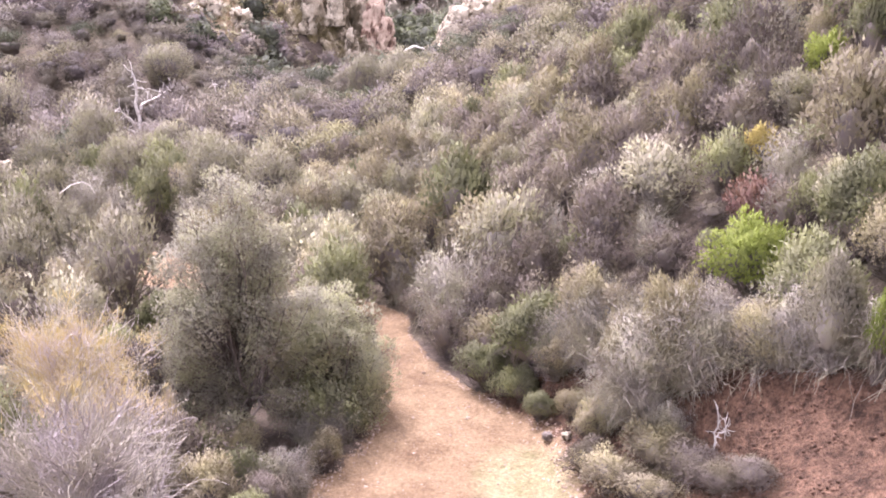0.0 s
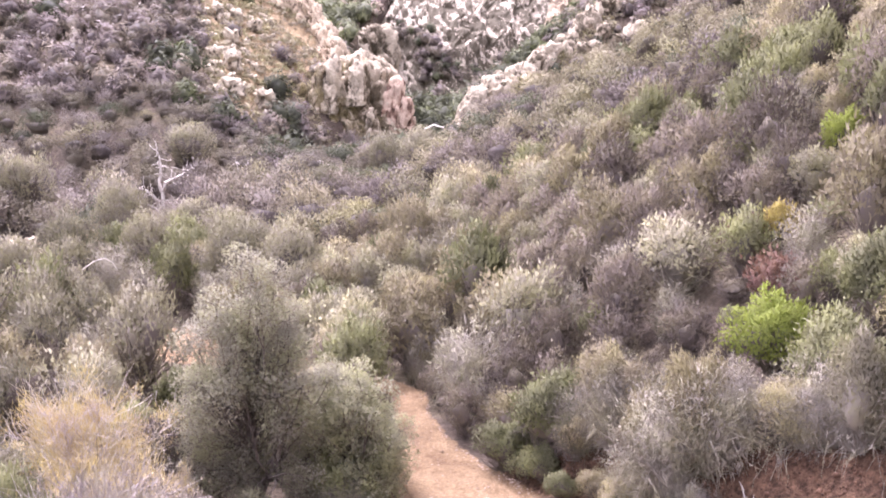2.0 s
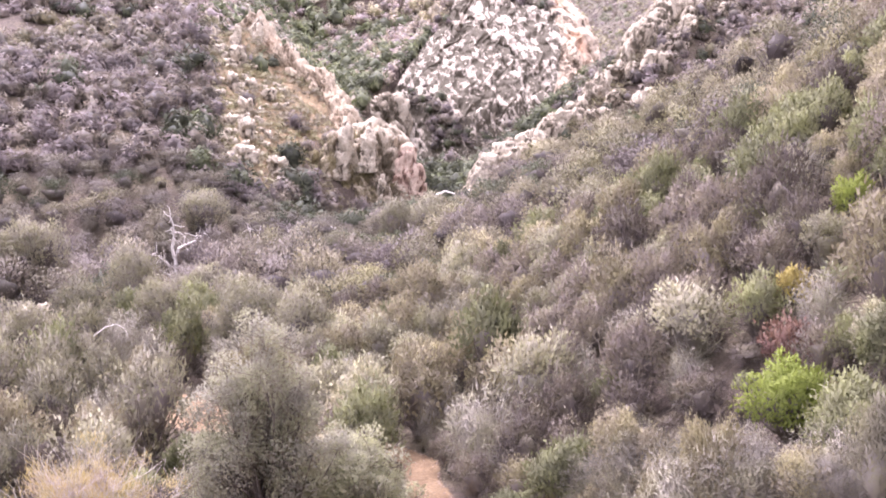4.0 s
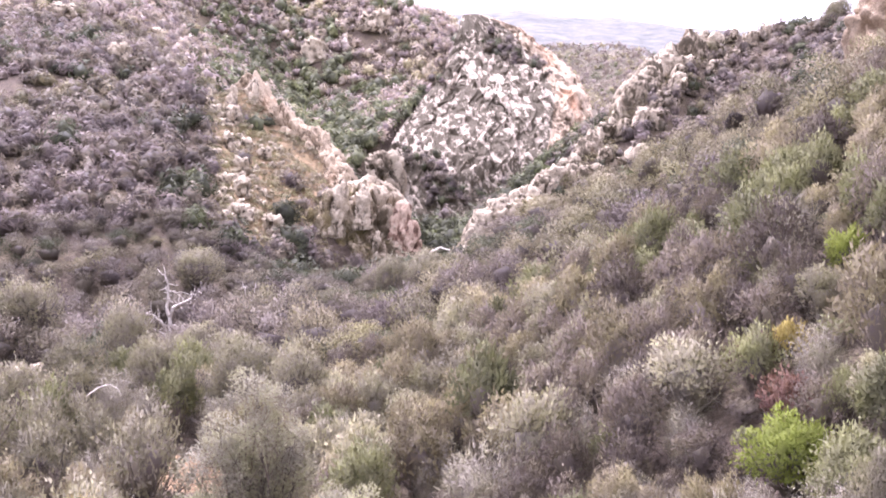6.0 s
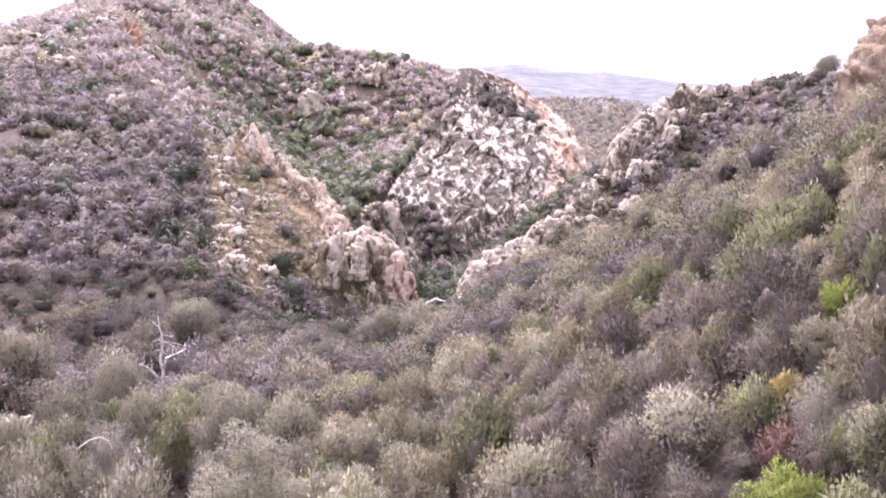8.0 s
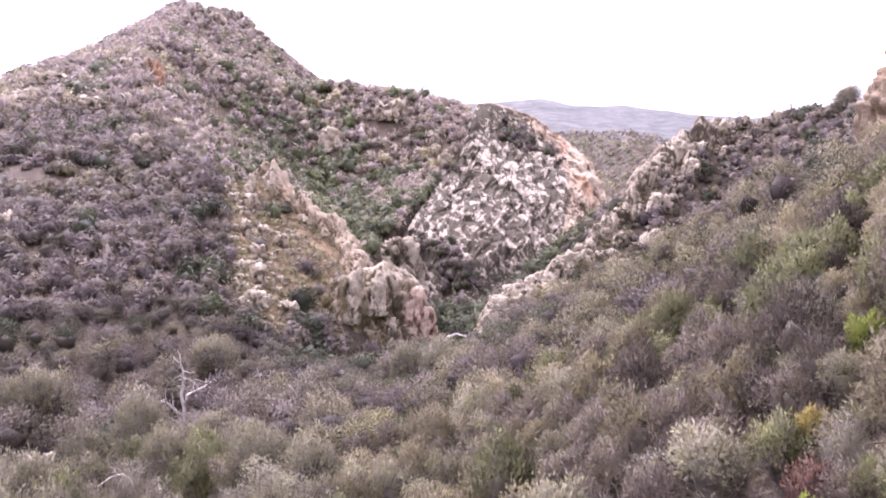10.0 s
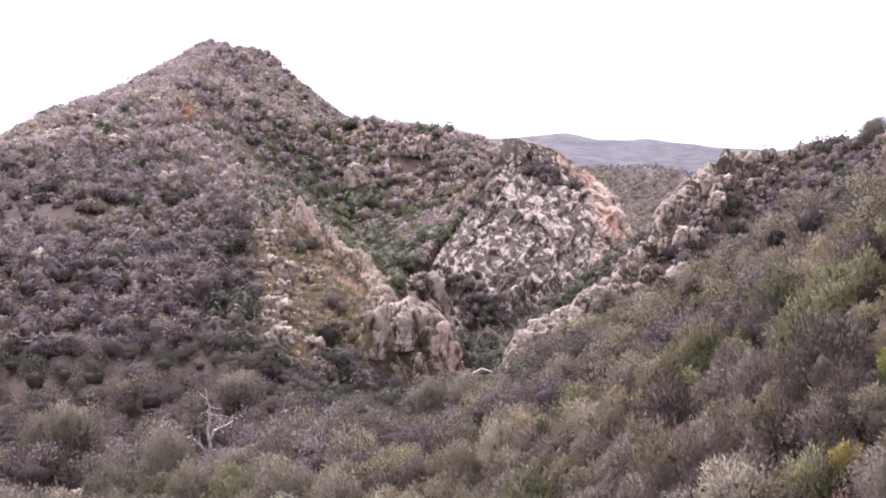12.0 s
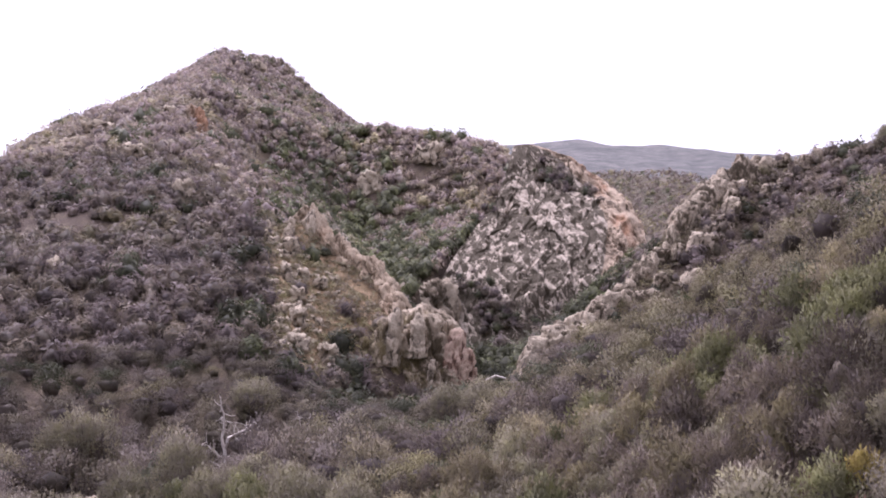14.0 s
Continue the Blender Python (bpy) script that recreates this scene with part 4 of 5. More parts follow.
PLANTED = {  # x, y, radius, height
    "sage": [(6.2, 26.0, 1.61, 2.20), (7.1, 15.4, 0.67, 1.90), (9.3, 20.2, 0.91, 1.76), (10.6, 27.5, 1.01, 1.65), (11.3, 24.5, 0.92, 1.93),
             (5.8, 35.3, 1.40, 1.79), (-5.7, 38.3, 1.60, 2.22), (3.1, 33.9, 1.02, 1.51), (1.9, 34.7, 0.99, 1.54), (10.0, 30.1, 0.89, 1.58)],
    "chamise": [(4.3, 16.0, 0.85, 0.85), (3.9, 15.1, 0.75, 0.55), (3.3, 15.8, 0.9, 0.8), (3.2, 17.5, 0.59, 0.95), (3.2, 21.0, 0.9, 1.8), (2.7, 19.8, 0.68, 1.2), (3.0, 18.6, 0.5, 0.75), (4.9, 17.4, 0.75, 2.2), (-2.8, 46.9, 1.92, 3.10), (-0.4, 37.5, 1.25, 1.79), (-2.0, 33.7, 1.30, 2.38), (6.3, 16.6, 0.8, 1.3),
                (3.9, 18.3, 0.69, 1.76), (1.5, 30.2, 0.97, 1.75), (0.3, 30.5, 0.93, 1.96), (-1.7, 41.5, 1.95, 3.4), (1.1, 48.0, 1.65, 2.6), (-5.8, 43.4, 1.9, 1.9), (-9.7, 45.7, 1.62, 2.36), (-2.4, 17.1, 0.55, 0.9), (-4.4, 17.4, 0.7, 0.9)],
    "twiggy": [(4.2, 17.0, 1.15, 2.2), (3.5, 19.2, 0.9, 1.8), (3.6, 17.7, 0.75, 1.3), (5.2, 17.0, 0.85, 1.3), (6.4, 16.2, 0.7, 1.0), (4.5, 16.5, 0.6, 0.85), (-3.2, 16.4, 0.78, 0.95), (-3.0, 18.2, 0.7, 0.9), (-2.3, 18.3, 0.5, 0.9), (4.5, 18.0, 1.1, 1.7), (5.6, 17.3, 1.05, 1.7), (6.6, 16.4, 0.95, 1.6), (7.0, 16.2, 0.8, 1.1), (7.6, 15.8, 0.8, 1.2), (8.0, 15.2, 0.95, 1.7), (4.9, 17.1, 1.18, 2.0), (-4.7, 32.4, 1.26, 1.89), (5.7, 24.3, 1.04, 1.44), (9.1, 23.6, 0.95, 1.75), (0.3, 27.5, 0.99, 1.79), (-0.8, 28.5, 0.83, 2.04),
               (2.8, 19.8, 0.74, 1.48), (4.3, 21.8, 0.88, 1.31), (-1.5, 28.0, 0.73, 1.46), (-10.7, 37.5, 0.99, 1.74), (-4.8, 40.7, 1.17, 2.08)],
    # Some of these darken the shadowed hollow where the trail bends away.
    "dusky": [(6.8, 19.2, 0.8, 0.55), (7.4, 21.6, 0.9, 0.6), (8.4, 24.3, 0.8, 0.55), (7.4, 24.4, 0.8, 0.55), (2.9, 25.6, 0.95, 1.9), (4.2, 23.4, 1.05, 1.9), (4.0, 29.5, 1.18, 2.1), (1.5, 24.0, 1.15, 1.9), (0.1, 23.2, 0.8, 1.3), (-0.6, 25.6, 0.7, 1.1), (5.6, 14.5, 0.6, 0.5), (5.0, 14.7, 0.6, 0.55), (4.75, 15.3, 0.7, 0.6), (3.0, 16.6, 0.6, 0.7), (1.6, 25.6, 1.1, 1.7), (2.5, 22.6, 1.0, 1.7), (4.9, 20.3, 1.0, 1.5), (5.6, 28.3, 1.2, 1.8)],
    "green": [(2.3, 19.1, 0.46, 0.62), (2.0, 20.1, 0.48, 0.8), (1.4, 21.2, 0.57, 0.9), (-4.0, 16.3, 0.66, 0.84), (-1.95, 18.5, 0.4, 0.75), (-5.0, 16.8, 0.5, 1.1), (-7.8, 23.5, 0.82, 1.6), (7.9, 25.0, 0.91, 1.65), (9.8, 40.1, 1.40, 1.79), (2.0, 20.6, 1.18, 1.81), (9.0, 21.5, 0.59, 1.40), (-12.4, 37.8, 0.95, 2.78), (1.1, 21.0, 0.78, 1.14),
              (4.1, 25.9, 0.59, 1.18), (7.9, 40.5, 1.15, 1.53), (1.8, 20.4, 0.63, 0.70), (-7.8, 43.1, 1.11, 1.66), (13.3, 29.4, 1.00, 2.39)],
    "lime": [(7.25, 20.3, 1.1, 1.6), (12.3, 30.1, 0.80, 1.41), (7.6, 14.7, 0.38, 2.06)],
    "red": [(7.9, 22.9, 0.88, 1.31), (8.0, 25.9, 0.95, 1.25), (2.9, 21.8, 0.44, 0.88)],
    "yellow": [(8.9, 25.8, 0.6, 1.15)],
    "tree": [(-14.4, 33.4, 1.3, 3.0), (-14.3, 29.4, 1.40, 3.4), (-17.8, 40.5, 1.40, 2.80), (-27.0, 55.0, 2.4, 4.6), (-18.7, 48.8, 1.95, 4.2),
             (-15.8, 51.9, 1.87, 2.7), (-10.1, 64.2, 2.2, 2.9), (-7.1, 74.9, 2.4, 3.8), (-3.6, 72.5, 2.3, 3.4), (-22.0, 72.5, 2.8, 3.3), (-12.8, 66.5, 2.1, 2.9), (-29.0, 56.0, 2.2, 4.0), (55.5, 144.5, 2.0, 4.2), (57.5, 146.0, 2.2, 3.6)],
}
BUILT = {}


def plant(rs, kind, x, y, radius, height, filler=False):
    """Set one shrub on the land; later ones of a pattern are copies of the first."""
    k = KINDS[kind]
    r = math.hypot(x, y)
    store, n = ("low" if filler and r > 19 else "near" if r < 22.5 or radius > 1.75 else "mid"), rs.randint(3)
    z = float(land(x, y)) - 0.05
    m = pose(x, y, z, rs.uniform(-7, 7), rs.uniform(-7, 7), rs.uniform(0, 360)) @ Matrix.Diagonal((radius, radius, height, 1))
    if (kind, store, n) not in BUILT:
        ob = thing(k["name"], (0, 0, 0), k["label"], "shrub", "shrubs of the slope")
        crown, twigs = k[store][n]
        part("crown", crown, None, ob)
        tagged(part("wood", twigs, None, ob, "bare grey twigs"), kind="stuff")
        ob.matrix_basis = m
        BUILT[kind, store, n] = ob
        return ob
    first = BUILT[kind, store, n]
    made = copy_thing(first, m)
    made.matrix_basis = m
    return made


def near_brush():
    rs = np.random.RandomState(77)
    taken = []
    for kind, rows in PLANTED.items():
        for row in rows:
            plant(rs, kind, *row)
            taken.append(row[:3])
            if kind in ("lime", "red", "yellow"):
                taken.append((row[0] * 0.94, row[1] * 0.94, row[2] * 0.8))
    keep_off = [(-7.6, 22.4, 1.3), (-8.3, 24.4, 1.4), (-9.0, 26.5, 1.5), (-22.8, 46.8, 2.8), (-21.4, 44.4, 2.2), (-20.2, 41.4, 1.8), (-19.0, 38.8, 1.4), (-13.2, 35.8, 1.6), (-12.2, 34.6, 1.8), (-11.4, 33.2, 1.8), (-10.4, 31.8, 1.8), (-9.7, 30.2, 1.6), (-9.2, 28.6, 1.4), (-1.9, 27.8, 1.3), (-1.6, 26.2, 1.1), (-9.6, 29.2, 1.3), (-9.0, 27.4, 1.0), (-16, 37.6, 1.8), (-15, 35.2, 1.8), (-14.3, 33.5, 1.4), (-11.6, 35.4, 1.5), (-10.3, 31.0, 1.3), (-4.6, 18.9, 2.4), (-5.6, 12.6, 2.2), (-8.2, 18.8, 2.2), (-6.0, 17.2, 0.9), (-2.4, 20.2, 1.4), (-10.9, 33.2, 1.5), (-10.2, 31.2, 1.4)]  # the oak, the straw bush, the trail's bend
    x, y = scattered(rs, -32, 28, 12, 49, 1.25)
    for px, py in sorted(zip(x, y), key=lambda q: math.hypot(*q)):
        r, a = math.hypot(px, py), math.degrees(math.atan2(px, py))
        if not (13 < r < 48.5 and -34 < a < 31) or trail_weight(px, py) > (0.32 if r < 27 else 0.52):
            continue
        if px > 2.4 and py < 15.5 + max(0, 4.5 - px) or (3.6 < px < 9 and py < 17.3 - 0.62 * (px - 4)):
            continue
        size = rs.uniform(0.6, 1.25) if r < 24 else rs.uniform(0.85, 1.65)
        p = float(wave(px, py, 9, 71)) + rs.normal() * 0.35
        east = px > -6
        # Share of dusky shrubs, highest where the slope is to look shaded.
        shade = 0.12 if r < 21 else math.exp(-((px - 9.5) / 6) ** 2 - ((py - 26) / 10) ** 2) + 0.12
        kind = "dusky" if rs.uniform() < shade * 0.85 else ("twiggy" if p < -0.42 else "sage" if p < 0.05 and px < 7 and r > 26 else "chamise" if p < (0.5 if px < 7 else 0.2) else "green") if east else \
            ("twiggy" if p < -0.3 else "tree" if p < 0.15 else "chamise" if p < 0.45 else "green")
        size *= 1.4 if kind == "tree" else 0.8 if kind == "twiggy" else 1
        if any((px - qx) ** 2 + (py - qy) ** 2 < (0.54 * qr + 0.36 * size) ** 2 for qx, qy, qr in taken + keep_off):
            continue
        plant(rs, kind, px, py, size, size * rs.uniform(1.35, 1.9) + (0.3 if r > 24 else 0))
        taken.append((px, py, size))
    x, y = scattered(rs, -30, 26, 12, 45, 0.9)
    for px, py in zip(x, y):
        r, a = math.hypot(px, py), math.degrees(math.atan2(px, py))
        if not (13 < r < 45 and -34 < a < 31) or trail_weight(px, py) > (0.4 if r < 27 else 0.52):
            continue
        if px > 2.4 and py < 15.5 + max(0, 4.5 - px) or (3.6 < px < 9 and py < 17.3 - 0.62 * (px - 4)):
            continue
        if any((px - qx) ** 2 + (py - qy) ** 2 < (0.72 * qr + 0.12) ** 2 for qx, qy, qr in taken + keep_off):
            continue
        if rs.uniform() < 0.45:
            continue
        size = rs.uniform(0.38, 0.62)
        # Dusky fillers help darken the gaps in place of shade between shrubs.
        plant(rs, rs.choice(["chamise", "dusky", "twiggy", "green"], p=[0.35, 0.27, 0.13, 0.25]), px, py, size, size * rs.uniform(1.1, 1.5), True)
        taken.append((px, py, size))


near_brush()


def slope_brush():
    """The closed brush of the spur and the valley floor past the single shrubs: leafy crowns over bare twigs, joined."""
    rs = np.random.RandomState(44)
    shapes = []
    for k in range(6):
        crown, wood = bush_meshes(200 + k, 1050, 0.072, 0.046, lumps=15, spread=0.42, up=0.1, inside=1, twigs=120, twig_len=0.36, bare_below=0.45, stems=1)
        out = []
        for me in (crown, wood):
            co, no = np.zeros(len(me.vertices) * 3), np.zeros(len(me.loops) * 3)
            me.vertices.foreach_get("co", co)
            me.corner_normals.foreach_get("vector", no)
            lv = np.zeros(len(me.loops), int)
            me.loops.foreach_get("vertex_index", lv)
            vn = np.zeros((len(me.vertices), 3))
            vn[lv] = no.reshape(-1, 3)
            out.append((co.reshape(-1, 3), vn, lv.reshape(-1, 3)))
            bpy.data.meshes.remove(me)
        shapes.append(out)
    x, y = scattered(rs, -48, 44, 38, 88, 1.7)
    more = scattered(rs, -48, 44, 38, 88, 1.5)
    first, x, y = len(x), np.append(x, more[0]), np.append(y, more[1])
    taken = [row[:3] for rows in PLANTED.values() for row in rows] + [(-23.6, 48.4, 2.8), (-22.4, 46.2, 2.2), (-20.8, 61.2, 2.4), (-20.0, 58.6, 2.0), (-18.5, 67.0, 1.5), (-21.5, 63, 1.5)]
    co, no, faces, tint, at = [], [], [], [], 0
    for k, (px, py) in enumerate(zip(x, y)):
        small = k >= first
        r, a = math.hypot(px, py), math.degrees(math.atan2(px, py))
        if not (47.5 < r < 87 and -35 < a < 31) or trail_weight(px, py) > 0.45 or (px > -6 and brow(px, py, flat(SPUR), 1, 0) < -5):
            continue
        size = rs.uniform(0.6, 0.95) if small else rs.uniform(1.0, 2.3)
        if any((px - qx) ** 2 + (py - qy) ** 2 < (0.62 * qr + 0.45 * size) ** 2 for qx, qy, qr in taken):
            continue
        taken.append((px, py, size))
        p = float(wave(px, py, 15, 73)) + rs.normal() * 0.3
        row = (2, 7, 2, 8, 3) if px < -8 else (7, 8, 1, 6, 3)
        tone = (0.7 if px < -8 and r > 61 else 1) * TONES[row[int(np.digitize(p, [-0.5, -0.15, 0.35, 0.6]))]] * rs.uniform(0.64, 0.98) * (0.95 if px > 9 else 1)
        turn = Matrix.Rotation(rs.uniform(0, 6.28), 3, "Z")
        scale = np.array([size, size, size * rs.uniform(1.2, 1.6) * (0.8 if r > 64 else 1)])
        # Twigs and inner cores get a darkened tone: the shade below the crowns.
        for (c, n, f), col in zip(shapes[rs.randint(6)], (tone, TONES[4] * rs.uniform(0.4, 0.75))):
            if small:
                f = f[:len(f) * 2 // 5]
                keep = f.max() + 1
                c, n = c[:keep], n[:keep]
            m = np.array(turn)
            co.append((c * scale) @ m.T + on_land(px, py))
            no.append(n @ m.T)
            faces.append(f + at)
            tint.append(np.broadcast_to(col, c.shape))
            at += len(c)
    me = mesh_of("slope_brush", np.concatenate(co), np.concatenate(faces), True)
    me.normals_split_custom_set_from_vertices(unit(np.concatenate(no)))
    tint = np.concatenate(tint)
    me.attributes.new("tone", "FLOAT_COLOR", "POINT").data.foreach_set("color", np.concatenate([tint, np.ones((len(tint), 1))], 1).astype(np.float32).ravel())
    me.materials.append(SCRUB)
    tagged(new("slope_brush", me), "closed grey-olive brush over the spur and valley", "brush", kind="stuff")


slope_brush()


# ---- the oak beside the trail ----
def limb_tree(rs, lumps, trunk_r, fork):
    """Trunks and limbs that lead to the middles of the crown's masses."""
    n = len(lumps)
    base = rs.normal(size=(3, 3)) * [0.22, 0.22, 0]
    heads = base + np.stack([rs.uniform(-0.5, 0.5, 3), rs.uniform(-0.4, 0.4, 3), rs.uniform(0.9, 1.4, 3) * fork], 1)
    trunk = [mesh_of("trunk", *bent(rs, base[j:j + 1], heads[j:j + 1], trunk_r, trunk_r * 0.6, 5, 0.08)) for j in range(3)]
    k = np.argmin(np.linalg.norm(lumps[:, None] - heads[None], axis=2), 1)
    limbs = bent(rs, heads[k], lumps, trunk_r * 0.36, trunk_r * 0.06, 4, 0.14)
    twig_to = np.repeat(lumps, 5, 0) + rs.normal(size=(n * 5, 3)) * 0.4
    twigs = bent(rs, np.repeat(lumps, 5, 0), twig_to, trunk_r * 0.06, trunk_r * 0.025, 2, 0.05)
    return trunk, mesh_of("limb", *joined([limbs, twigs]))


def leafy_crown(rs, lumps, radii, leaves, length, width):
    k = rs.choice(len(lumps), leaves, p=radii**2 / np.sum(radii**2))
    e = unit(rs.normal(size=(leaves, 3)) + [0, 0, 0.25])
    at = lumps[k] + e * (radii[k] * rs.uniform(0.1, 1, leaves) ** 0.38)[:, None]
    axis = unit(e * 0.6 + rs.normal(size=e.shape) * 0.7 + [0, 0, 0.35])
    return leaf_mesh(rs, at, axis, length, width, unit(e + unit(at - np.mean(lumps, 0)) * 0.7 + [0, 0, 0.15]))


def oak(name, place, label, masses, leaves, seed, leaf, length=0.1, width=0.055, trunk_r=0.13, fork=1.0):
    """masses: middle x, y, z, spread and count of small lumps of each main mass of the crown."""
    rs = np.random.RandomState(seed)
    lumps, radii = [], []
    for x, y, z, sx, sz, n in masses:
        d = dome(rs, n, -0.75)
        lumps.append(np.array([x, y, z]) + d * [sx, sx, sz] * rs.uniform(0.45, 1, (n, 1)))
        radii.append(rs.uniform(0.28, 0.52, n) * (0.6 + 0.4 * sx))
    lumps, radii = np.concatenate(lumps), np.concatenate(radii)
    lumps[:, 2] = np.maximum(lumps[:, 2], 0.35)
    ob = thing(name, place, label, "tree")
    trunk, limbs = limb_tree(rs, lumps, trunk_r, fork)
    for one in trunk:
        part("trunk", one, BARK, ob)
    tagged(part("limb", limbs, BARK, ob), kind="stuff")
    part("crown", leafy_crown(rs, lumps, radii, leaves, length, width), leaf, ob)
    return ob


oak("oak_tree", on_land(-4.6, 19.0), "tall grey-green scrub oak standing beside the dirt trail",
    [(0.1, 0, 4.6, 0.85, 1.4, 30), (-0.3, 0, 3.1, 1.4, 1.6, 50), (0.6, 0.1, 2.6, 1.2, 1.4, 34), (-0.9, 0, 1.4, 1.1, 1.0, 28), (0.4, -0.4, 0.9, 1.2, 0.7, 20)], 72000, 5, LEAF_OAK, 0.062, 0.036)
oak("toyon_tree", on_land(-2.55, 19.8), "rounded dark green shrub tree beside the oak",
    [(0, 0, 2.2, 1.0, 1.0, 34), (0.3, 0, 1.2, 1.1, 0.9, 30), (-0.5, 0, 1.2, 1.0, 0.9, 24), (0.2, -0.3, 0.6, 1.1, 0.5, 20)], 36000, 6,
    leaf_material("toyon_leaf", (0.23, 0.225, 0.145), (0.43, 0.415, 0.27), 0.5), 0.075, 0.042, 0.09, 0.7)


# ---- the straw-tipped bush in front ----
def broom_bush(place, seed, straw, scale, tall=2.4):
    rs = np.random.RandomState(seed)
    ob = thing("broom_bush", place, "leafless purple-grey bush with straw-yellow tips", "shrub")
    n = 46
    d = dome(rs, n, 0.05)
    tip = d * [1.75, 1.6, tall] * rs.uniform(0.6, 0.85, (n, 1))
    main = bent(rs, rs.normal(size=(n, 3)) * [0.25, 0.25, 0], tip, 0.028, 0.01, 5, 0.14)
    n2 = n * 11
    k = rs.randint(0, n, n2)
    a = tip[k] * rs.uniform(0.4, 1, (n2, 1))
    b = a + unit(d[k] + rs.normal(size=(n2, 3)) * 0.5 + [0, 0, 0.35]) * rs.uniform(0.35, 0.9, (n2, 1))
    second = bent(rs, a, b, 0.013, 0.005, 3, 0.07)
    n3 = 6000
    k = rs.randint(0, n2, n3)
    c = a[k] + (b[k] - a[k]) * rs.uniform(0.2, 1, (n3, 1))
    way = unit(b[k] - a[k] + rs.normal(size=(n3, 3)) * 0.45 + [0, 0, 0.2])
    fine = joined([sprigs(rs, c, way, 0.34, 0.008), bent(rs, c[:1900], c[:1900] + way[:1900] * rs.uniform(0.4, 1.0, (1900, 1)), 0.007, 0.003, 3, 0.08)])
    tagged(part("branch", mesh_of("branch", *main), BARK, ob), kind="stuff")
    tagged(part("twig", mesh_of("twig", *joined([second, fine])), TWIG_PALE, ob), kind="stuff")
    tips = int(28000 * straw)
    high = np.argsort(-(b[:, 2] + 0.35 * b[:, 1] + rs.normal(size=n2) * 0.15))[:int(straw * n2)]
    k = high[rs.randint(0, len(high), tips)]
    c = b[k] + rs.normal(size=(tips, 3)) * 0.13
    way = unit(rs.normal(size=(tips, 3)) * 0.6 + unit(b[k]) * 0.6 + [0, 0, 0.5])
    tagged(part("tip", mesh_of("tip", *sprigs(rs, c, way, 0.15, 0.011)), LEAF_STRAW, ob, "straw-yellow dry tips"), kind="stuff")
    ob.scale = scale
    return ob


broom_bush(on_land(-4.9, 11.1, -0.2), 21, 0.03, (0.9, 0.9, 0.95))
broom_bush(on_land(-8.2, 18.8, 0.0), 22, 0.85, (1.1, 1.0, 1.15), 3.1)
broom_bush(on_land(-5.9, 17.3, -0.1), 23, 0.5, (0.42, 0.42, 0.75))


# ---- bleached dead wood ----
def dead_tree(name, place, height, seed, label, limbs):
    """limbs: crooked bare stems as lines of x, y, z, each with its thickness at the foot."""
    rs = np.random.RandomState(seed)
    ob = thing(name, place, label, "dead tree")
    for line, thick in limbs:
        p = rail([(x * height, y * height, z * height) for x, y, z in line], 9) + rs.normal(size=(9, 3)) * 0.012 * height
        r = np.linspace(thick, 0.3 * thick, 9) * height
        part("limb", mesh_of("limb", *joined([rods(p[k:k + 1], p[k + 1:k + 2], r[k], r[k + 1]) for k in range(8)])), DEADWOOD, ob)
        k = rs.randint(3, 9, 13)
        tip = p[k] + unit(rs.normal(size=(13, 3)) + [0, 0, 0.3]) * rs.uniform(0.1, 0.26, (13, 1)) * height
        tagged(part("twig", mesh_of("twig", *bent(rs, p[k], tip, 0.01 * height, 0.004 * height, 3, 0.02 * height)), DEADWOOD, ob), kind="stuff")
    return ob


dead_tree("dead_tree", on_land(-20.9, 61.6, 0.0), 4.3, 31, "bleached white dead tree among grey brush",
          [([(0.05, 0, 0), (0.0, 0, 0.25), (-0.14, 0, 0.42), (-0.3, 0, 0.45)], 0.04), ([(0.05, 0, 0), (0.1, 0, 0.3), (0.02, 0.05, 0.55), (0.1, 0, 0.85), (0.05, 0, 1.05)], 0.045),
           ([(0.07, 0, 0.4), (0.25, 0, 0.62), (0.42, 0, 0.66), (0.55, 0, 0.78)], 0.034), ([(0, 0, 0.1), (-0.2, 0, 0.2), (-0.34, 0, 0.3)], 0.022)])
dead_tree("dead_tree", on_land(-17.2, 69.0), 3.0, 32, "small bleached dead snag at the foot of the hill", [([(0, 0, 0), (0.05, 0, 0.5), (-0.05, 0, 1)], 0.03), ([(0.02, 0, 0.3), (0.2, 0, 0.55), (0.25, 0, 0.8)], 0.02)])


def fallen_tree(place):
    """A dead trunk with one bare branch that arches over."""
    ob = thing("fallen_tree", place, "broken grey trunk with a bleached arching branch", "dead tree")

    def chain(points, r0, r1):
        p = np.array(points, float)
        r = np.linspace(r0, r1, len(p))
        return joined([rods(p[k:k + 1], p[k + 1:k + 2], r[k], r[k + 1]) for k in range(len(p) - 1)])

    part("trunk", mesh_of("trunk", *chain([(0, 0, -0.4), (0.1, 0, 0.6), (-0.1, 0, 1.3), (-0.6, -0.1, 1.7)], 0.13, 0.07)), BARK, ob)
    part("trunk", mesh_of("trunk", *chain([(0.5, 0.1, -0.4), (0.3, 0, 0.5), (0, 0, 1.2), (-0.5, 0, 1.45)], 0.1, 0.05)), BARK, ob)
    part("branch", mesh_of("branch", *chain([(-0.5, 0, 1.6), (-0.2, 0.1, 2.1), (0.2, 0.3, 2.4), (0.6, 0.5, 2.5), (0.9, 0.6, 2.3), (1.05, 0.6, 2.0)], 0.036, 0.018)),
         DEADWOOD, ob, "bleached arching branch")
    return ob


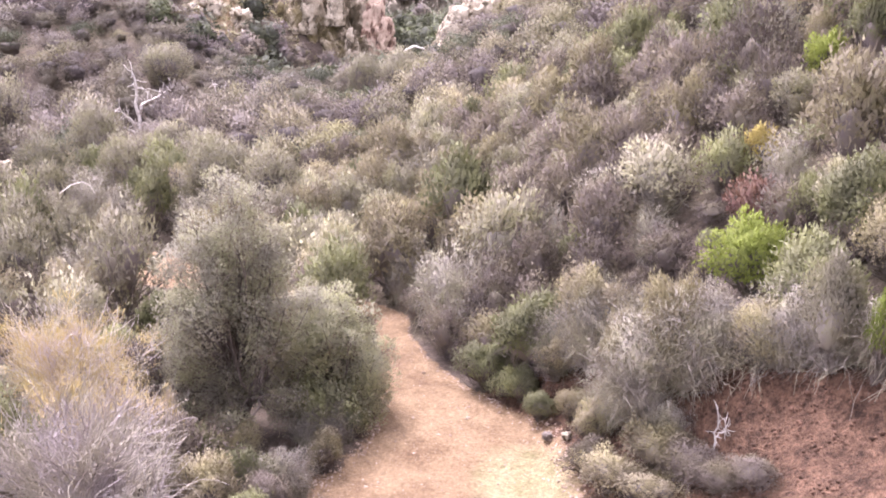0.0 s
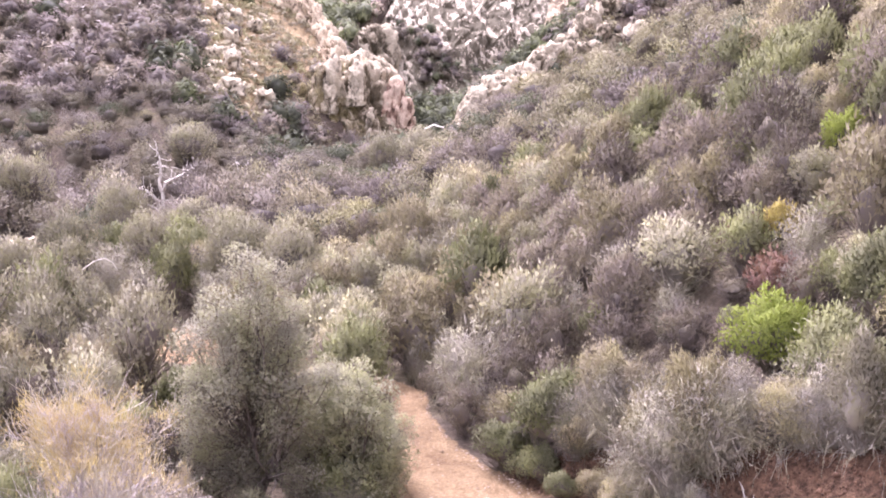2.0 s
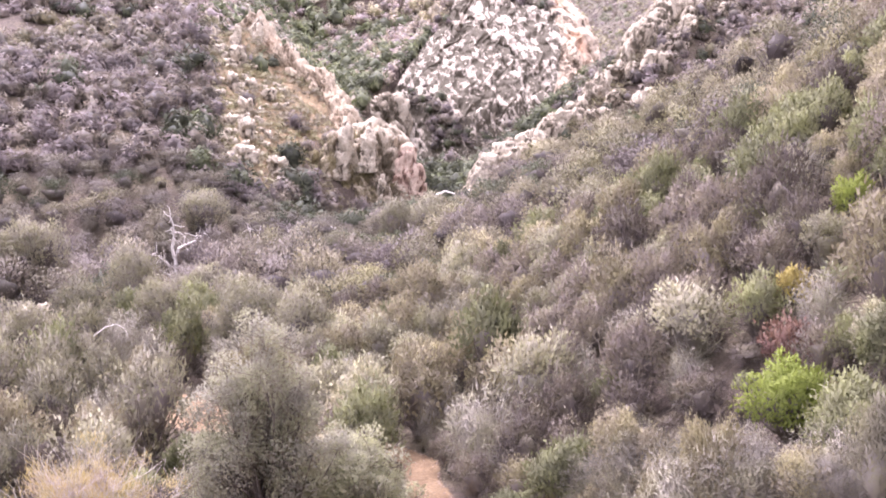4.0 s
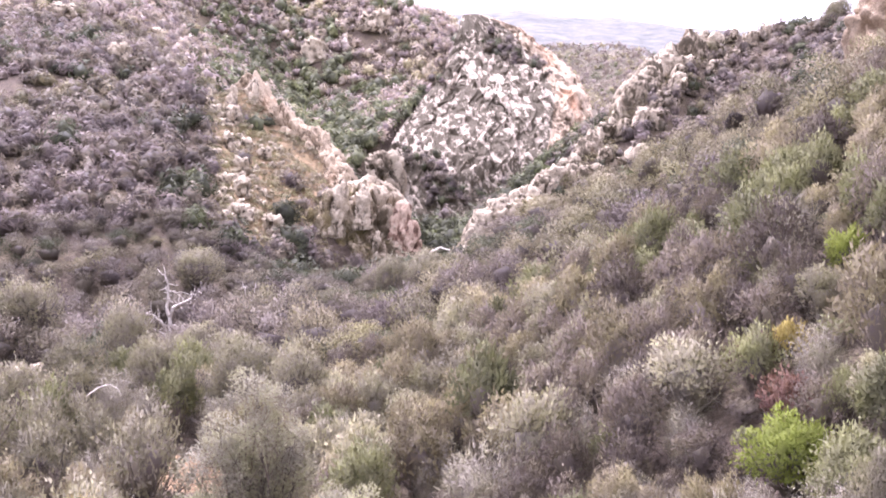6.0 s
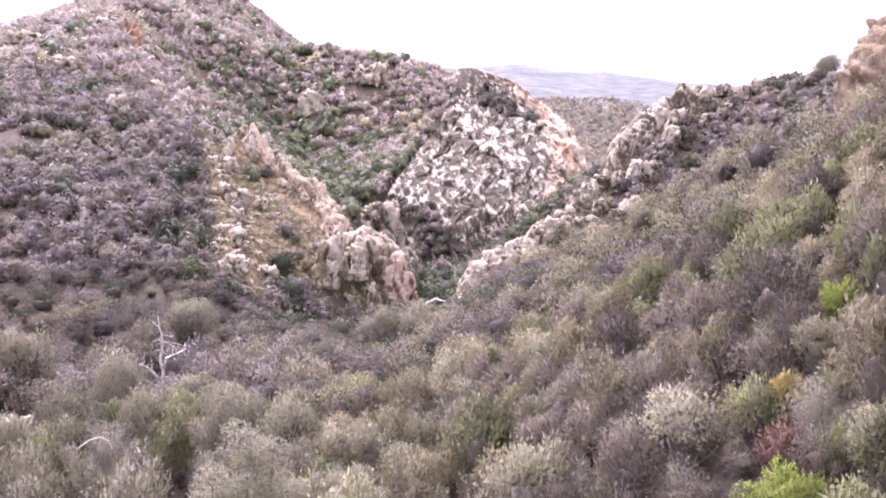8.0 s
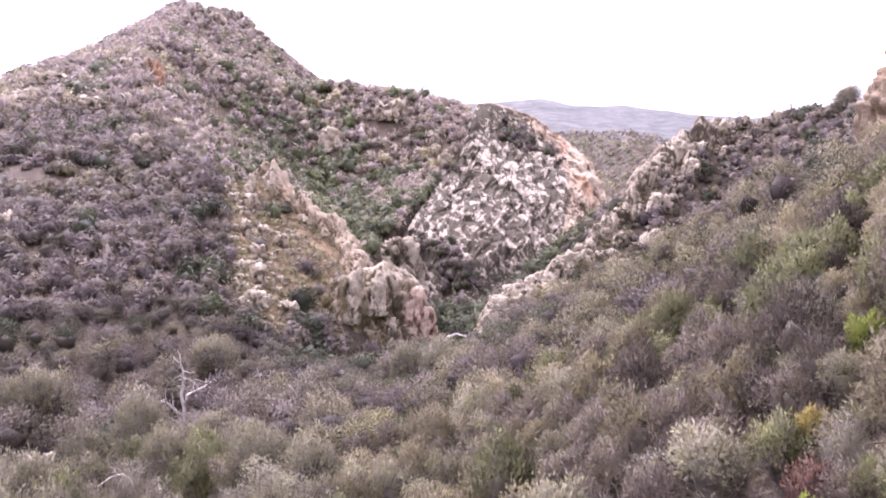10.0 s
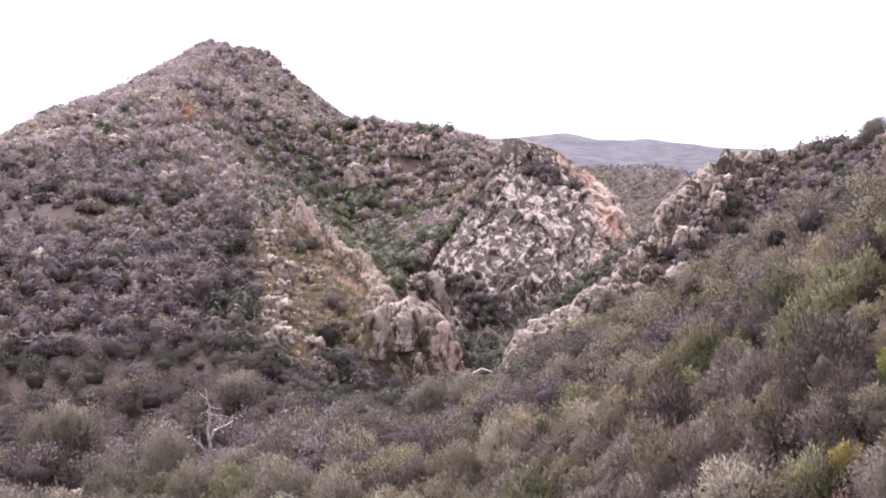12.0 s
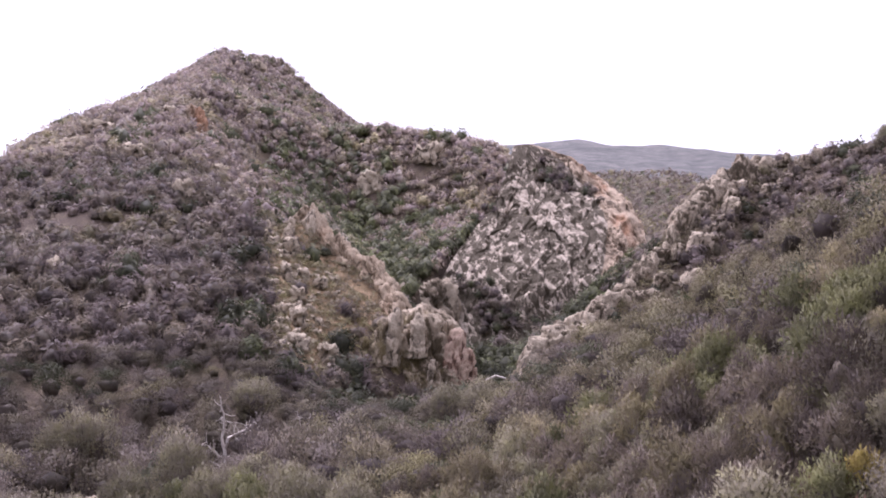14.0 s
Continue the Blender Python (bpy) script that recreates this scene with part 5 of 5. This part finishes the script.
fallen_tree(on_land(-16.0, 37.6))
dead_tree("dead_branch", on_land(5.15, 15.6), 0.95, 34, "crooked pale dead branch on the red bank", [([(0, 0, 0), (0.1, 0, 0.3), (0.0, 0, 0.5), (0.12, 0, 0.72), (0.05, 0, 1)], 0.03), ([(0.05, 0, 0.4), (0.22, 0, 0.5), (0.26, 0, 0.7)], 0.018)])


# ---- stones of the trail and clods of the bank ----
def crumbs(name, label, x, y, size, material, seed, category):
    """Small stones or clods, too many to count, half sunk in the ground."""
    rs = np.random.RandomState(seed)
    bco, bf = ball(1)
    n = len(x)
    at = np.stack([x, y, land(x, y)], 1)[:, None]
    co = at + bco[None] * (size[:, None] * rs.uniform(0.6, 1.2, (n, 3)))[:, None] * rs.uniform(0.5, 1.4, (n, len(bco), 1))
    me = mesh_of(name, co.reshape(-1, 3), (bf[None] + len(bco) * np.arange(n)[:, None, None]).reshape(-1, 3))
    me.materials.append(material)
    return tagged(new(name, me), label, category, kind="stuff")


def stone_material(name, dark, light):
    m, nt, b = sheet(name, 0.95)
    g = nt.nodes.new("ShaderNodeNewGeometry")
    nt.links.new(ramp(nt, g.outputs["Random Per Island"], [(0, dark), (1, light)]), b.inputs["Base Color"])
    return m


def trail_stones():
    rs = np.random.RandomState(91)
    x, y = rs.uniform(-4, 4.5, 60000), rs.uniform(13.5, 30, 60000)
    w = trail_weight(x, y)
    edge = (np.abs(w - 0.5) < 0.045) & (rs.uniform(size=x.size) < 0.35)
    inside = (w > 0.5) & (rs.uniform(size=x.size) < 0.014)
    keep = edge | inside
    x, y = x[keep], y[keep]
    crumbs("gravel", "pale gravel stones along the trail's edges", x, y, rs.uniform(0.01, 0.035, x.size) * rs.choice([1, 1, 1, 1.5], x.size),
           stone_material("trail_gravel", (0.22, 0.15, 0.105), (0.42, 0.33, 0.26)), 92, "gravel")
    x, y = rs.uniform(2.5, 10, 16000), rs.uniform(11, 20, 16000)
    d, z, side = nearest(x, y, BANK)
    keep = ~side & (d < 4.5) & (rs.uniform(size=x.size) < np.clip(0.8 - d * 0.1, 0.2, 0.8)) & (trail_weight(x, y) < 0.4)
    x, y = x[keep], y[keep]
    crumbs("clod", "crumbled red-brown clods on the eroded bank", x, y, rs.uniform(0.01, 0.03, x.size) * rs.choice([0.7, 1, 1, 1, 1.5, 2.0], x.size),
           stone_material("red_clod", (0.045, 0.026, 0.017), (0.15, 0.085, 0.056)), 93, "soil")


trail_stones()
crag("rock", on_land(2.35, 18.2, 0.08), (0.26, 0.22, 0.18), 30, 81, BARK, "small dark rock at the trail's edge", 0.3, level=3)
crag("rock", on_land(2.75, 18.0, 0.05), (0.22, 0.2, 0.18), 70, 82, ROCK_PALE, "small pale rock at the trail's edge", 0.3, level=3)


def hanging_roots():
    """Dry roots that hang down over the bank's brow."""
    rs = np.random.RandomState(95)
    for k, (x, y) in enumerate(((4.1, 18.6), (5.0, 17.3), (5.9, 16.4), (7.0, 15.4), (7.9, 14.5))):
        ob = thing("root_tuft", on_land(x, y, 0.2), "dry grey roots hanging over the red bank", "roots", "roots along the bank")
        n = 42
        a = rs.normal(size=(n, 3)) * [0.3, 0.3, 0.12] + [0, 0, 0.15]
        b = a + np.stack([rs.normal(size=n) * 0.25 - 0.25, rs.normal(size=n) * 0.25 - 0.2, rs.uniform(-0.65, 0.0, n)], 1)
        tagged(part("root", mesh_of("root", *bent(rs, a, b, 0.007, 0.003, 3, 0.08, 0.1)), TWIG_GREY, ob), kind="stuff")


hanging_roots()


def log(place, points, r0, r1, label):
    """A bleached dead limb lying on the ground."""
    ob = thing("log", place, label, "log")
    p = np.array(points, float)
    r = np.linspace(r0, r1, len(p))
    part("limb", mesh_of("limb", *joined([rods(p[k:k + 1], p[k + 1:k + 2], r[k], r[k + 1]) for k in range(len(p) - 1)])), DEADWOOD, ob)
    return ob


apron_stones()
log((-5.2, 103.9, 0.9), [(-1.0, 0, -5.5), (-0.4, 0, -1.2), (0.8, 0, 0.4), (1.8, 0.1, 0.85), (2.2, 0, 0.7), (2.9, 0, 0.55)], 0.2, 0.1, "bleached fallen limb at the foot of the knob")
log(on_land(-11.6, 79.5, 0.3), [(-1.2, 0.3, 0.9), (-0.3, 0, 0.5), (0.7, 0, 0.25), (1.6, 0.1, 0.3)], 0.22, 0.09, "pale fallen limb below the rocky knob")
